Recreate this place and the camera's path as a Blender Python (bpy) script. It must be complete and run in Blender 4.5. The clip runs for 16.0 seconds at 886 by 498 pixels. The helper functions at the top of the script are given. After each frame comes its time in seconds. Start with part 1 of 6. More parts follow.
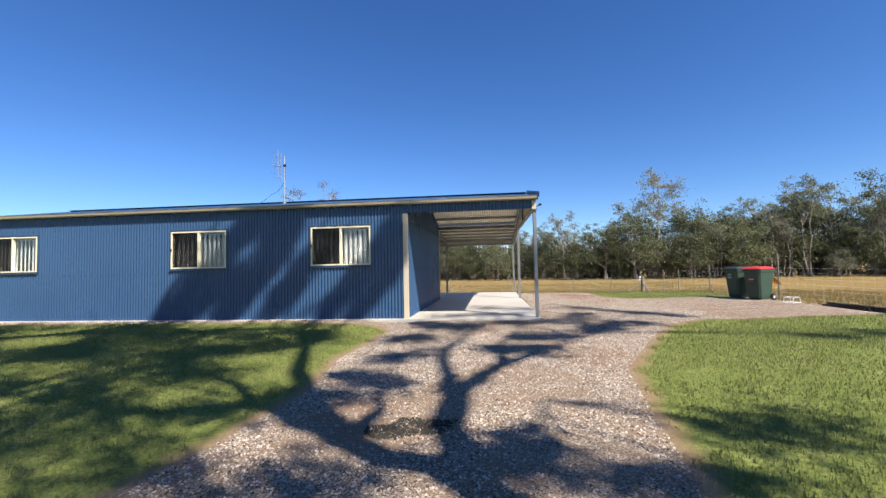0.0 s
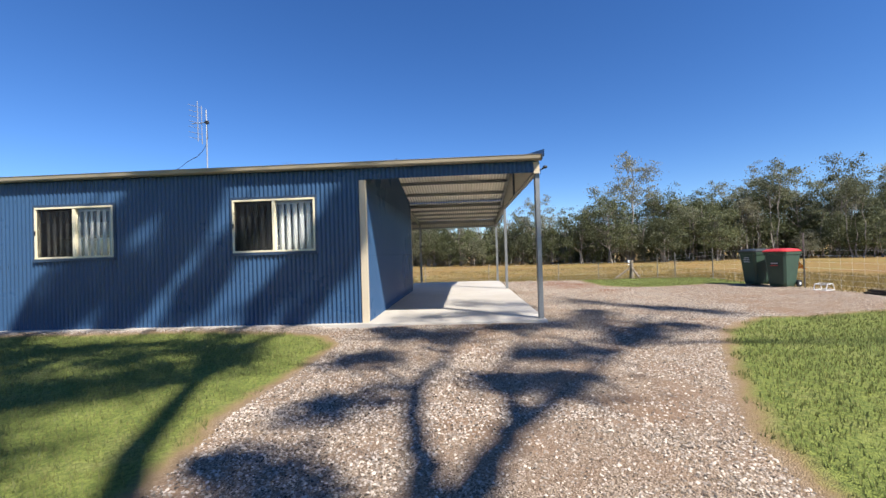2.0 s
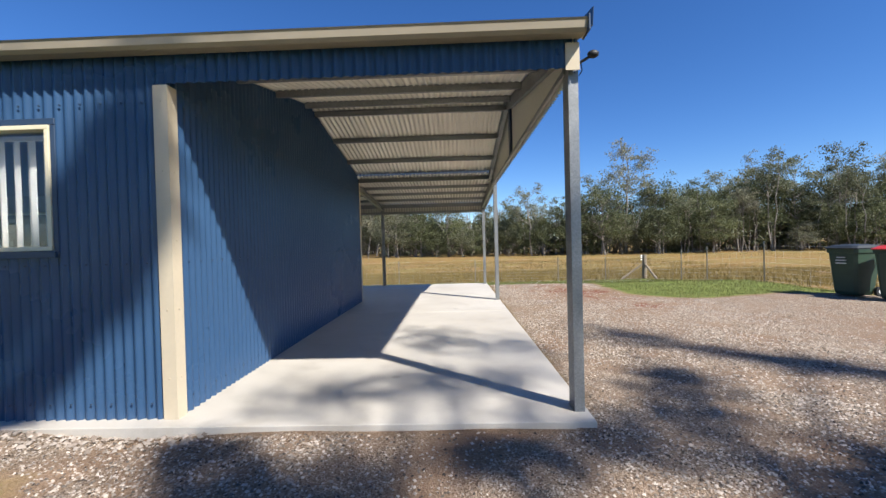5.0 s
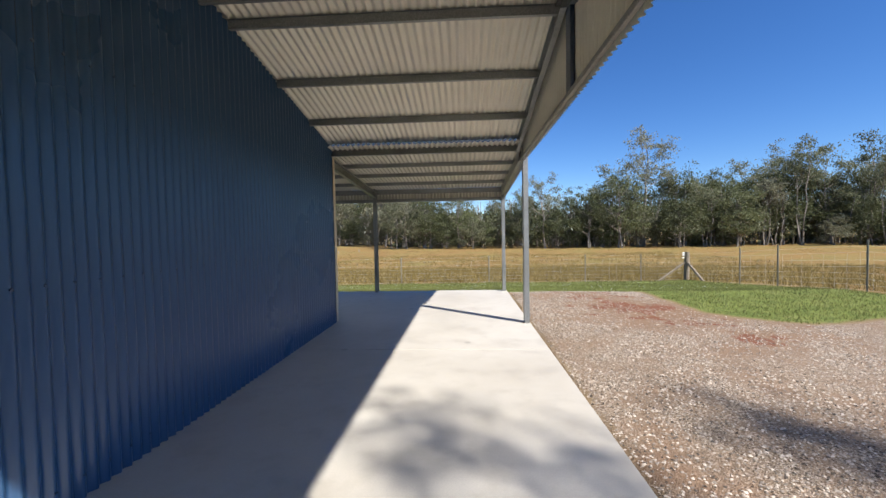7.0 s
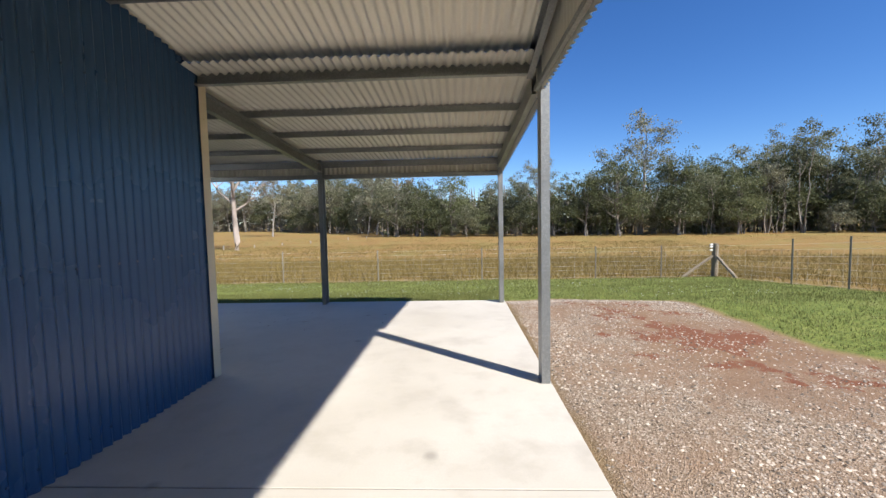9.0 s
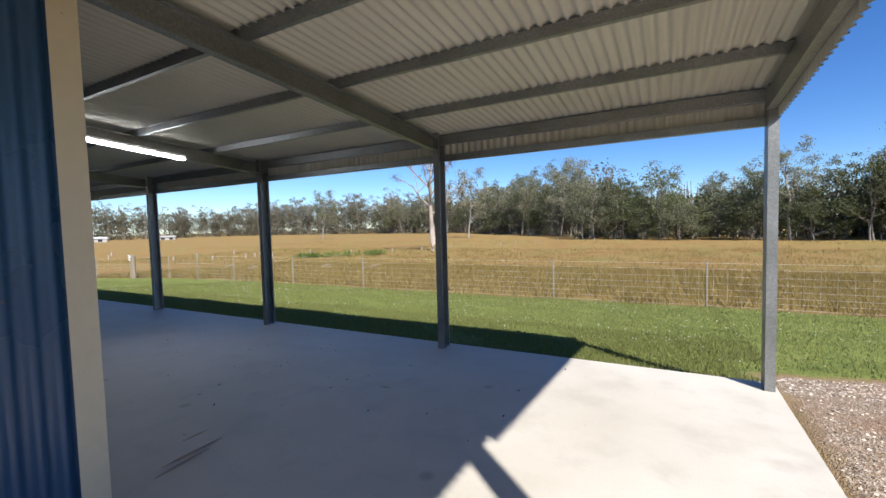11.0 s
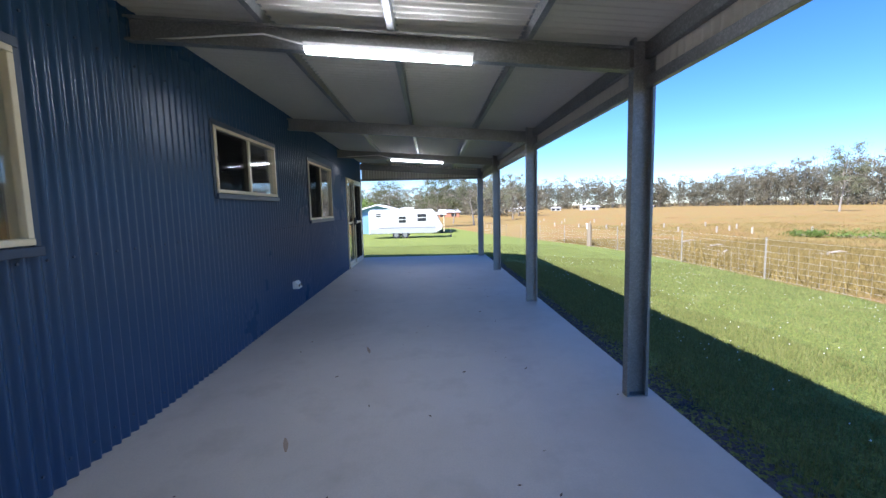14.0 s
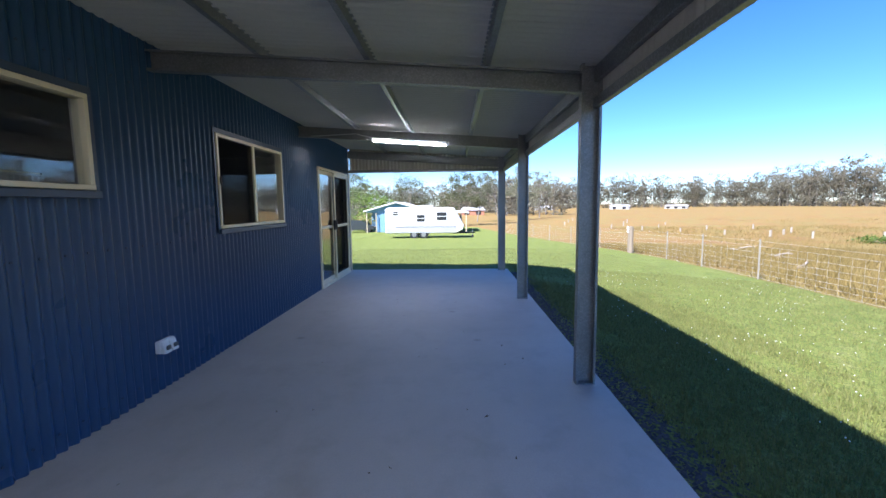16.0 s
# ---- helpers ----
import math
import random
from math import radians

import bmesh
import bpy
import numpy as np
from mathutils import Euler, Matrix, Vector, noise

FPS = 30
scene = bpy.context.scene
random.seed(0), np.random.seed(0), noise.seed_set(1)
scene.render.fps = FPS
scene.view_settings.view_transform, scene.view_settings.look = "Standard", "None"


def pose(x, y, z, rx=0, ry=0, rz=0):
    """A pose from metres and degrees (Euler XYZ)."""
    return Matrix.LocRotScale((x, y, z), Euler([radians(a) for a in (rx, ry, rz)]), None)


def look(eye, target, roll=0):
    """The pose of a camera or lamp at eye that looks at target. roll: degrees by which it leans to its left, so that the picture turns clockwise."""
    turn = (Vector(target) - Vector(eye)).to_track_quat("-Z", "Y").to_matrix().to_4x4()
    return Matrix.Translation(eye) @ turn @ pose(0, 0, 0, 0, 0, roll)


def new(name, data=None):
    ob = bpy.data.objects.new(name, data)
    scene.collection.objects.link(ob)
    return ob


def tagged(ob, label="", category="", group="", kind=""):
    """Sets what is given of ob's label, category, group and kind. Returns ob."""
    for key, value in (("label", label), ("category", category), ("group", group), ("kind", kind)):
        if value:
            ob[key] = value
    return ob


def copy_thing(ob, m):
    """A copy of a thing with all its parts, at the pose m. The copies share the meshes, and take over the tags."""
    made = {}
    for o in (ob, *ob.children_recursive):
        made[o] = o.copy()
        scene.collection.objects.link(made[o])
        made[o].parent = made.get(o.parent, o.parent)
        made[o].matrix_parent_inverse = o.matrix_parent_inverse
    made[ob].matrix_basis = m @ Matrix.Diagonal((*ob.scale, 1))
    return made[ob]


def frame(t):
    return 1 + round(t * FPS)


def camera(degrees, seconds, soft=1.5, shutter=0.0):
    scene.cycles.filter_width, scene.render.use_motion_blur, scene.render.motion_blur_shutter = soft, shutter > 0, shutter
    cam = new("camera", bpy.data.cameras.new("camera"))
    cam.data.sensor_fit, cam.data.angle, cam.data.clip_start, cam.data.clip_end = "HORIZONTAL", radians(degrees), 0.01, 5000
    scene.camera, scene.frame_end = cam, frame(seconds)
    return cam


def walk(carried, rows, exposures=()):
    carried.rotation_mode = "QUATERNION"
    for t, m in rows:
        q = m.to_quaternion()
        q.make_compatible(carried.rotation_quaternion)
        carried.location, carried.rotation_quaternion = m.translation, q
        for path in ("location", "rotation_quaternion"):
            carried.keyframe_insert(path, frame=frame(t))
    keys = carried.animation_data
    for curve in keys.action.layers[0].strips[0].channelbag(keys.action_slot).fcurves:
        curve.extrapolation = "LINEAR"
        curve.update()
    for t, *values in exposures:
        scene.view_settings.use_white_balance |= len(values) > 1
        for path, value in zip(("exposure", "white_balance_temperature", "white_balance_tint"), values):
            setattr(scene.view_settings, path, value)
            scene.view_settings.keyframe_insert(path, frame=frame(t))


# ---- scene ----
cam = camera(93.5, 16.0)
PATH = [
    (0, (1.909, -9.456, 1.133), (1.684, -7.471, 1.225), -1.2),
    (0.5, (1.839, -8.891, 1.113), (1.676, -6.901, 1.222), -1.0),
    (1, (1.742, -8.32, 1.142), (1.625, -6.327, 1.251), -0.9),
    (1.5, (1.717, -7.664, 1.155), (1.61, -5.667, 1.197), -1.5),
    (2, (1.676, -6.995, 1.13), (1.571, -4.997, 1.152), -1.8),
    (2.5, (1.691, -6.298, 1.154), (1.603, -4.3, 1.176), -1.6),
    (3, (1.834, -5.586, 1.172), (1.769, -3.587, 1.152), -1.1),
    (3.5, (1.984, -4.909, 1.203), (1.939, -2.91, 1.151), -0.9),
    (4, (2.026, -4.279, 1.228), (1.981, -2.281, 1.169), -1.2),
    (4.5, (2.096, -3.669, 1.23), (2.065, -1.67, 1.186), -1.1),
    (4.7, (2.077, -3.383, 1.227), (2.034, -1.384, 1.198), -1.3),
    (6.8, (2.015, -0.635, 1.351), (1.915, 1.361, 1.286), -1.3),
    (7, (2.033, -0.349, 1.353), (1.926, 1.647, 1.28), -1.1),
    (7.5, (2.159, 0.283, 1.338), (2.083, 2.279, 1.236), -1.0),
    (8, (2.193, 0.966, 1.381), (2.153, 2.961, 1.252), -0.9),
    (8.2, (2.191, 1.248, 1.385), (2.166, 3.244, 1.255), -0.7),
    (10.3, (2.318, 4.395, 1.352), (1.803, 6.323, 1.224), -2.0),
    (10.5, (2.290, 4.677, 1.355), (1.660, 6.571, 1.241), -1.9),
    (11, (2.214, 5.240, 1.379), (1.258, 6.996, 1.273), -1.5),
    (11.5, (2.075, 5.860, 1.385), (0.758, 7.353, 1.208), -0.6),
    (12, (1.869, 6.390, 1.382), (0.209, 7.482, 1.137), -0.1),
    (12.5, (1.509, 6.891, 1.385), (-0.365, 7.541, 1.127), -0.8),
    (13, (1.01, 7.291, 1.382), (-0.937, 7.636, 1.086), -1.6),
    (13.5, (0.449, 7.664, 1.336), (-1.515, 7.82, 0.989), -2.0),
    (14, (-0.225, 7.97, 1.351), (-2.215, 8.032, 1.155), -1.3),
    (14.5, (-0.926, 8.106, 1.354), (-2.921, 8.119, 1.218), -1.4),
    (15, (-1.590, 8.165, 1.372), (-3.584, 8.186, 1.216), -1.6),
    (15.5, (-2.21, 8.333, 1.405), (-4.20, 8.332, 1.21), -1.2),
    (16, (-2.832, 8.39, 1.405), (-4.82, 8.333, 1.199), -0.7),
]
walk(cam, [(t, look(eye, target, roll)) for t, eye, target, roll in PATH],
     exposures=[(0.0, 1.07, 6600, 11), (4.7, 0.98, 6350, 10), (6.8, 0.98, 6350, 10), (8.2, 0.98, 6400, 10), (10.5, 0.98, 6400, 10), (11.5, 1.12, 6200, 10),
                (12.0, 1.36, 6150, 11), (13.0, 1.62, 5900, 13), (16.0, 1.80, 5700, 15)])

# ---- daylight ----
SUN = Vector((0.72, -0.64, 1.0)).normalized()
world = bpy.data.worlds.new("sky")
scene.world = world
world.use_nodes = True
wn = world.node_tree
sky = wn.nodes.new("ShaderNodeTexSky")
sky.sky_type, sky.sun_disc = "NISHITA", False
sky.sun_elevation = math.asin(SUN.z)
sky.sun_rotation = math.atan2(SUN.x, SUN.y)
sky.altitude, sky.air_density, sky.dust_density, sky.ozone_density = 1200, 1.0, 0.0, 6.0
wn.nodes["Background"].inputs["Strength"].default_value = 0.080
deep = wn.nodes.new("ShaderNodeHueSaturation")
deep.inputs["Hue"].default_value, deep.inputs["Saturation"].default_value = 0.508, 1.18
wn.links.new(sky.outputs["Color"], deep.inputs["Color"])
wn.links.new(deep.outputs["Color"], wn.nodes["Background"].inputs["Color"])
sun_lamp = new("sun", bpy.data.lights.new("sun", "SUN"))
sun_lamp.data.energy, sun_lamp.data.angle, sun_lamp.data.color = 4.9, radians(0.9), (1.0, 0.95, 0.87)
sun_lamp.matrix_world = look(SUN * 60, (0, 0, 0))


# ---- materials ----
def material(name):
    m = bpy.data.materials.new(name)
    m.use_nodes = True
    return m, m.node_tree, m.node_tree.nodes["Principled BSDF"]


def node(tree, kind, **values):
    n = tree.nodes.new(kind)
    for key, v in values.items():
        n.inputs[key.replace("_", " ")].default_value = v
    return n


def place_of(tree, scale=(1, 1, 1)):
    """World position, stretched."""
    g = tree.nodes.new("ShaderNodeNewGeometry")
    mp = tree.nodes.new("ShaderNodeMapping")
    mp.inputs["Scale"].default_value = scale
    tree.links.new(g.outputs["Position"], mp.inputs["Vector"])
    return mp.outputs["Vector"]


def ramp(tree, fac, stops):
    r = tree.nodes.new("ShaderNodeValToRGB")
    els = r.color_ramp.elements
    while len(els) < len(stops):
        els.new(0.5)
    for e, (p, c) in zip(els, stops):
        e.position, e.color = p, (*c, 1) if len(c) == 3 else c
    tree.links.new(fac, r.inputs["Fac"])
    return r.outputs["Color"]


def blend(tree, fac, a, b, mode="MIX"):
    m = tree.nodes.new("ShaderNodeMix")
    m.data_type, m.blend_type = "RGBA", mode
    for sock, v in ((m.inputs[0], fac), (m.inputs[6], a), (m.inputs[7], b)):
        if isinstance(v, bpy.types.NodeSocket):
            tree.links.new(v, sock)
        elif isinstance(v, (int, float)):
            sock.default_value = v
        else:
            sock.default_value = (*v, 1)
    return m.outputs[2]


def noise_at(tree, vec, scale, detail=4, rough=0.6):
    n = node(tree, "ShaderNodeTexNoise", Scale=scale, Detail=detail, Roughness=rough)
    tree.links.new(vec, n.inputs["Vector"])
    return n.outputs["Fac"]


def bump(tree, bsdf, height, strength, dist):
    b = node(tree, "ShaderNodeBump", Strength=strength, Distance=dist)
    tree.links.new(height, b.inputs["Height"])
    tree.links.new(b.outputs["Normal"], bsdf.inputs["Normal"])
    return b


def worn(name, colour, dark, rough=0.5, metal=0.0, big=0.8, fine=40, bumpy=0.05, dist=0.002, stretch=(1, 1, 1), spread=0.12, spec=0.5):
    """Paint, steel or stone: a colour that drifts to a darker one at two scales, with fine relief and uneven gloss."""
    m, t, b = material(name)
    v = place_of(t, stretch)
    n1, n2 = noise_at(t, v, big, 5), noise_at(t, v, fine, 3)
    c = blend(t, ramp(t, n1, [(0.35, (0, 0, 0)), (0.75, (1, 1, 1))]), colour, dark)
    lo = [max(0, x * (1 - spread)) for x in colour]
    c = blend(t, ramp(t, n2, [(0.4, (0, 0, 0)), (0.7, (0.5, 0.5, 0.5))]), c, lo)
    t.links.new(c, b.inputs["Base Color"])
    r = t.nodes.new("ShaderNodeMapRange")
    r.inputs["To Min"].default_value, r.inputs["To Max"].default_value = max(0, rough - 0.1), min(1, rough + 0.12)
    t.links.new(n1, r.inputs["Value"])
    t.links.new(r.outputs["Result"], b.inputs["Roughness"])
    b.inputs["Metallic"].default_value = metal
    b.inputs["Specular IOR Level"].default_value = spec
    if bumpy:
        bump(t, b, n2, bumpy, dist)
    return m


def plain(name, colour, rough=0.5, metal=0.0, spec=0.5):
    m, t, b = material(name)
    b.inputs["Base Color"].default_value = (*colour, 1)
    b.inputs["Roughness"].default_value, b.inputs["Metallic"].default_value = rough, metal
    b.inputs["Specular IOR Level"].default_value = spec
    return m


BLUE = worn("blue_steel_sheet", (0.030, 0.072, 0.148), (0.025, 0.061, 0.128), 0.28, 0.0, 0.5, 60, 0.02, spec=0.40)
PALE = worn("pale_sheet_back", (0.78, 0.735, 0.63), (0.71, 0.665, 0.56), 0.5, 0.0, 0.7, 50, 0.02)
# Darkened copy of the pale sheet back: veranda shade put into the colour.
SHADE_BACK = worn("shaded_sheet_back", (0.56, 0.535, 0.47), (0.49, 0.465, 0.40), 0.65, 0.0, 0.7, 50, 0.02, spec=0.12)
CREAM = worn("cream_steel_trim", (0.55, 0.465, 0.335), (0.47, 0.395, 0.28), 0.4, 0.0, 1.2, 30, 0.03)
GUTTER = worn("weathered_cream_gutter", (0.34, 0.285, 0.20), (0.25, 0.205, 0.14), 0.35, 0.0, 2.5, 30, 0.03, stretch=(0.3, 1, 1))
NAVY = worn("navy_flashing", (0.030, 0.055, 0.10), (0.022, 0.040, 0.075), 0.4)
DARK = plain("black_rubber", (0.012, 0.012, 0.013), 0.6)
WHITE = worn("white_plastic", (0.78, 0.78, 0.76), (0.70, 0.70, 0.67), 0.4, 0, 2, 30, 0.0)
WOOD = worn("grey_timber", (0.26, 0.21, 0.15), (0.15, 0.12, 0.09), 0.85, 0, 3, 30, 0.5, 0.01, (6, 6, 0.8))
WOODS_BARK = worn("woods_bark", (0.27, 0.24, 0.205), (0.13, 0.11, 0.09), 0.9, 0, 1.5, 9, 0.6, 0.03, (3, 3, 0.6))
BARK = worn("pale_bark", (0.40, 0.355, 0.30), (0.20, 0.165, 0.13), 0.9, 0, 1.5, 9, 0.6, 0.03, (3, 3, 0.6))
ROOM = worn("room_plaster", (0.35, 0.33, 0.30), (0.30, 0.28, 0.26), 0.8)


def galvanised():
    m, t, b = material("galvanised_steel")
    v = place_of(t)
    vor = node(t, "ShaderNodeTexVoronoi", Scale=95.0)
    t.links.new(v, vor.inputs["Vector"])
    big = noise_at(t, v, 2.5, 5)
    c = ramp(t, vor.outputs["Color"], [(0.15, (0.25, 0.255, 0.255)), (0.55, (0.285, 0.29, 0.288)), (0.95, (0.34, 0.345, 0.34))])
    c = blend(t, ramp(t, big, [(0.45, (0, 0, 0)), (0.75, (0.6, 0.6, 0.6))]), c, (0.16, 0.165, 0.155))
    t.links.new(c, b.inputs["Base Color"])
    b.inputs["Metallic"].default_value = 0.72
    rg = t.nodes.new("ShaderNodeMapRange")
    rg.inputs["To Min"].default_value, rg.inputs["To Max"].default_value = 0.34, 0.62
    t.links.new(vor.outputs["Distance"], rg.inputs["Value"])
    t.links.new(rg.outputs["Result"], b.inputs["Roughness"])
    return m


GALV = galvanised()


def concrete():
    m, t, b = material("concrete")
    v = place_of(t)
    big, mid, fine = noise_at(t, v, 0.45, 6, 0.6), noise_at(t, v, 2.6, 6, 0.65), noise_at(t, v, 90, 3)
    c = ramp(t, big, [(0.3, (0.40, 0.36, 0.30)), (0.6, (0.50, 0.465, 0.41)), (0.8, (0.475, 0.44, 0.39))])
    c = blend(t, ramp(t, mid, [(0.5, (0, 0, 0)), (0.72, (0.55, 0.55, 0.55))]), c, (0.31, 0.27, 0.215))
    c = blend(t, ramp(t, fine, [(0.35, (0.35, 0.35, 0.35)), (0.6, (0, 0, 0))]), c, (0.38, 0.36, 0.33))
    spots = node(t, "ShaderNodeTexVoronoi", Scale=1.3)
    t.links.new(v, spots.inputs["Vector"])
    c = blend(t, ramp(t, spots.outputs["Distance"], [(0.03, (0.55, 0.55, 0.55)), (0.075, (0, 0, 0))]), c, (0.22, 0.20, 0.17))
    t.links.new(c, b.inputs["Base Color"])
    t.links.new(ramp(t, mid, [(0.3, (0.75, 0.75, 0.75)), (0.7, (0.5, 0.5, 0.5))]), b.inputs["Roughness"])
    bump(t, b, fine, 0.15, 0.003)
    return m


CONCRETE = concrete()


def ground_material():
    """Lawn, bare gravel, red clay and dry paddock in one sheet, by the masks 'gravel', 'lawn' and 'clay'."""
    m, t, b = material("ground_cover")
    v = place_of(t)

    def mask(name, wobble, lo=0.42, hi=0.58, scale=2.2):
        a = t.nodes.new("ShaderNodeAttribute")
        a.attribute_name = name
        s = t.nodes.new("ShaderNodeMath")
        s.operation = "MULTIPLY_ADD"
        n = noise_at(t, v, scale, 6, 0.7)
        t.links.new(n, s.inputs[0])
        s.inputs[1].default_value = wobble
        t.links.new(a.outputs["Fac"], s.inputs[2])
        c = t.nodes.new("ShaderNodeMath")
        c.operation = "SUBTRACT"
        t.links.new(s.outputs[0], c.inputs[0])
        c.inputs[1].default_value = wobble / 2
        return ramp(t, c.outputs[0], [(lo, (0, 0, 0)), (hi, (1, 1, 1))])

    big, mid, fine = noise_at(t, v, 0.25, 5), noise_at(t, v, 2.0, 6, 0.7), noise_at(t, v, 28, 4, 0.7)
    lawn = ramp(t, mid, [(0.3, (0.140, 0.175, 0.038)), (0.55, (0.225, 0.255, 0.06)), (0.8, (0.31, 0.285, 0.12))])
    lawn = blend(t, ramp(t, fine, [(0.35, (0.8, 0.8, 0.8)), (0.6, (0, 0, 0))]), lawn, (0.06, 0.09, 0.02))
    field = ramp(t, big, [(0.25, (0.20, 0.185, 0.056)), (0.42, (0.29, 0.205, 0.066)), (0.55, (0.32, 0.175, 0.060)), (0.7, (0.24, 0.102, 0.040))])
    field = blend(t, ramp(t, mid, [(0.4, (0, 0, 0)), (0.7, (0.7, 0.7, 0.7))]), field, (0.23, 0.175, 0.058))
    field = blend(t, ramp(t, fine, [(0.4, (0.6, 0.6, 0.6)), (0.65, (0, 0, 0))]), field, (0.13, 0.10, 0.04))
    stone = node(t, "ShaderNodeTexVoronoi", Scale=105.0)
    t.links.new(v, stone.inputs["Vector"])
    grav = ramp(t, stone.outputs["Color"], [(0.15, (0.09, 0.065, 0.046)), (0.45, (0.26, 0.196, 0.138)), (0.75, (0.40, 0.318, 0.240)), (0.95, (0.64, 0.55, 0.46))])
    grav = blend(t, ramp(t, mid, [(0.4, (0, 0, 0)), (0.68, (0.70, 0.70, 0.70))]), grav, (0.255, 0.165, 0.105))
    soil = blend(t, fine, (0.17, 0.095, 0.052), (0.30, 0.19, 0.12))
    grav = blend(t, mask("clay", 1.6, 0.62, 0.98, 0.8), grav, soil)
    grav = blend(t, ramp(t, noise_at(t, v, 0.7, 6, 0.65), [(0.50, (0, 0, 0)), (0.66, (0.75, 0.75, 0.75))]), grav, soil)
    grav = blend(t, mask("clay", 2.6, 0.90, 1.0, 1.3), grav, blend(t, fine, (0.15, 0.052, 0.026), (0.25, 0.112, 0.064)))
    c = blend(t, mask("lawn", 0.5, scale=1.2), field, lawn)
    rim = blend(t, fine, (0.30, 0.19, 0.10), (0.22, 0.17, 0.075))
    c = blend(t, mask("gravel", 0.35, 0.30, 0.46), c, rim)
    c = blend(t, mask("gravel", 0.35), c, grav)
    t.links.new(c, b.inputs["Base Color"])
    b.inputs["Roughness"].default_value = 0.95
    b.inputs["Specular IOR Level"].default_value = 0.2
    h = blend(t, 0.5, fine, stone.outputs["Distance"])
    bump(t, b, h, 0.9, 0.025)
    return m


GROUND = ground_material()


def leafy(name, a, bcol, trans=0.25, rough=0.55):
    m, t, b = material(name)
    g = t.nodes.new("ShaderNodeNewGeometry")
    c = ramp(t, g.outputs["Random Per Island"], [(0.0, a), (1.0, bcol)])
    o = t.nodes.new("ShaderNodeObjectInfo")
    grey = sum(bcol) / 3
    c = blend(t, ramp(t, o.outputs["Random"], [(0, (0, 0, 0)), (0.5, (0.7, 0.7, 0.7)), (1, (0, 0, 0))]), c, [x * 0.55 for x in a])
    c = blend(t, ramp(t, o.outputs["Random"], [(0.55, (0, 0, 0)), (1, (0.65, 0.65, 0.65))]), c, (grey * 1.05, grey, grey * 0.72))
    t.links.new(c, b.inputs["Base Color"])
    b.inputs["Roughness"].default_value = rough
    b.inputs["Specular IOR Level"].default_value = 0.25
    tr = t.nodes.new("ShaderNodeBsdfTranslucent")
    t.links.new(c, tr.inputs["Color"])
    mix = t.nodes.new("ShaderNodeMixShader")
    mix.inputs[0].default_value = trans
    t.links.new(b.outputs[0], mix.inputs[1])
    t.links.new(tr.outputs[0], mix.inputs[2])
    t.links.new(mix.outputs[0], t.nodes["Material Output"].inputs[0])
    return m


LEAF = leafy("eucalypt_leaf", (0.130, 0.145, 0.080), (0.30, 0.305, 0.185), 0.4)
LEAF_DARK = leafy("shrub_leaf", (0.085, 0.102, 0.044), (0.205, 0.215, 0.105), 0.38)
LEAF_GREEN = leafy("green_leaf", (0.10, 0.17, 0.03), (0.20, 0.26, 0.06))
BLADE = leafy("grass_blade", (0.130, 0.165, 0.031), (0.35, 0.34, 0.092), 0.3)
DRY = leafy("dry_grass_blade", (0.150, 0.118, 0.038), (0.37, 0.268, 0.092), 0.3)
STONE = leafy("gravel_stone", (0.060, 0.046, 0.036), (0.76, 0.65, 0.54), 0.0, 0.85)


def glass(name="window_glass", tint=(0.9, 0.93, 0.93)):
    m, t, b = material(name)
    b.inputs["Base Color"].default_value = (*tint, 1)
    b.inputs["Roughness"].default_value = 0.02
    b.inputs["Transmission Weight"].default_value = 1.0
    b.inputs["IOR"].default_value = 1.45
    return m


GLASS = glass()


def lit(name, colour, strength):
    m, t, b = material(name)
    b.inputs["Base Color"].default_value = (0.8, 0.8, 0.8, 1)
    b.inputs["Emission Color"].default_value = (*colour, 1)
    b.inputs["Emission Strength"].default_value = strength
    return m


LIT = lit("light_diffuser", (0.97, 0.98, 1.0), 27.0)


# ---- building tools ----
def part(name, bm, material_, parent=None, label="", smooth=False, bevel=0.0):
    """Links a bmesh as one mesh object under a thing or part."""
    if bevel:
        bmesh.ops.bevel(bm, geom=list(bm.edges), offset=bevel, segments=1, affect="EDGES", clamp_overlap=True)
    me = bpy.data.meshes.new(name)
    bm.to_mesh(me)
    bm.free()
    for m in material_ if isinstance(material_, (list, tuple)) else (material_,):
        me.materials.append(m)
    if smooth:
        me.shade_smooth()
    ob = new(name, me)
    ob.parent = parent
    return tagged(ob, label)


def raw(name, verts, faces, material_, parent=None, label="", smooth=False, slots=None):
    me = bpy.data.meshes.new(name)
    me.from_pydata([tuple(map(float, v)) for v in verts], [], faces)
    for m in material_ if isinstance(material_, (list, tuple)) else (material_,):
        me.materials.append(m)
    if slots is not None:
        me.polygons.foreach_set("material_index", np.asarray(slots, dtype=np.int32))
    if smooth:
        me.shade_smooth()
    me.update()
    ob = new(name, me)
    ob.parent = parent
    return tagged(ob, label)


def sheet_mesh(name, verts, quads, material_, parent=None, smooth=False):
    """A large mesh of quads from arrays, made fast."""
    verts, quads = np.asarray(verts, np.float32), np.asarray(quads, np.int32)
    me = bpy.data.meshes.new(name)
    k = quads.shape[1]
    me.vertices.add(len(verts))
    me.vertices.foreach_set("co", verts.ravel())
    me.loops.add(quads.size)
    me.loops.foreach_set("vertex_index", quads.ravel())
    me.polygons.add(len(quads))
    me.polygons.foreach_set("loop_start", np.arange(0, quads.size, k, dtype=np.int32))
    me.materials.append(material_)
    me.update(calc_edges=True)
    me.validate()
    if smooth:
        me.shade_smooth()
    ob = new(name, me)
    ob.parent = parent
    return ob


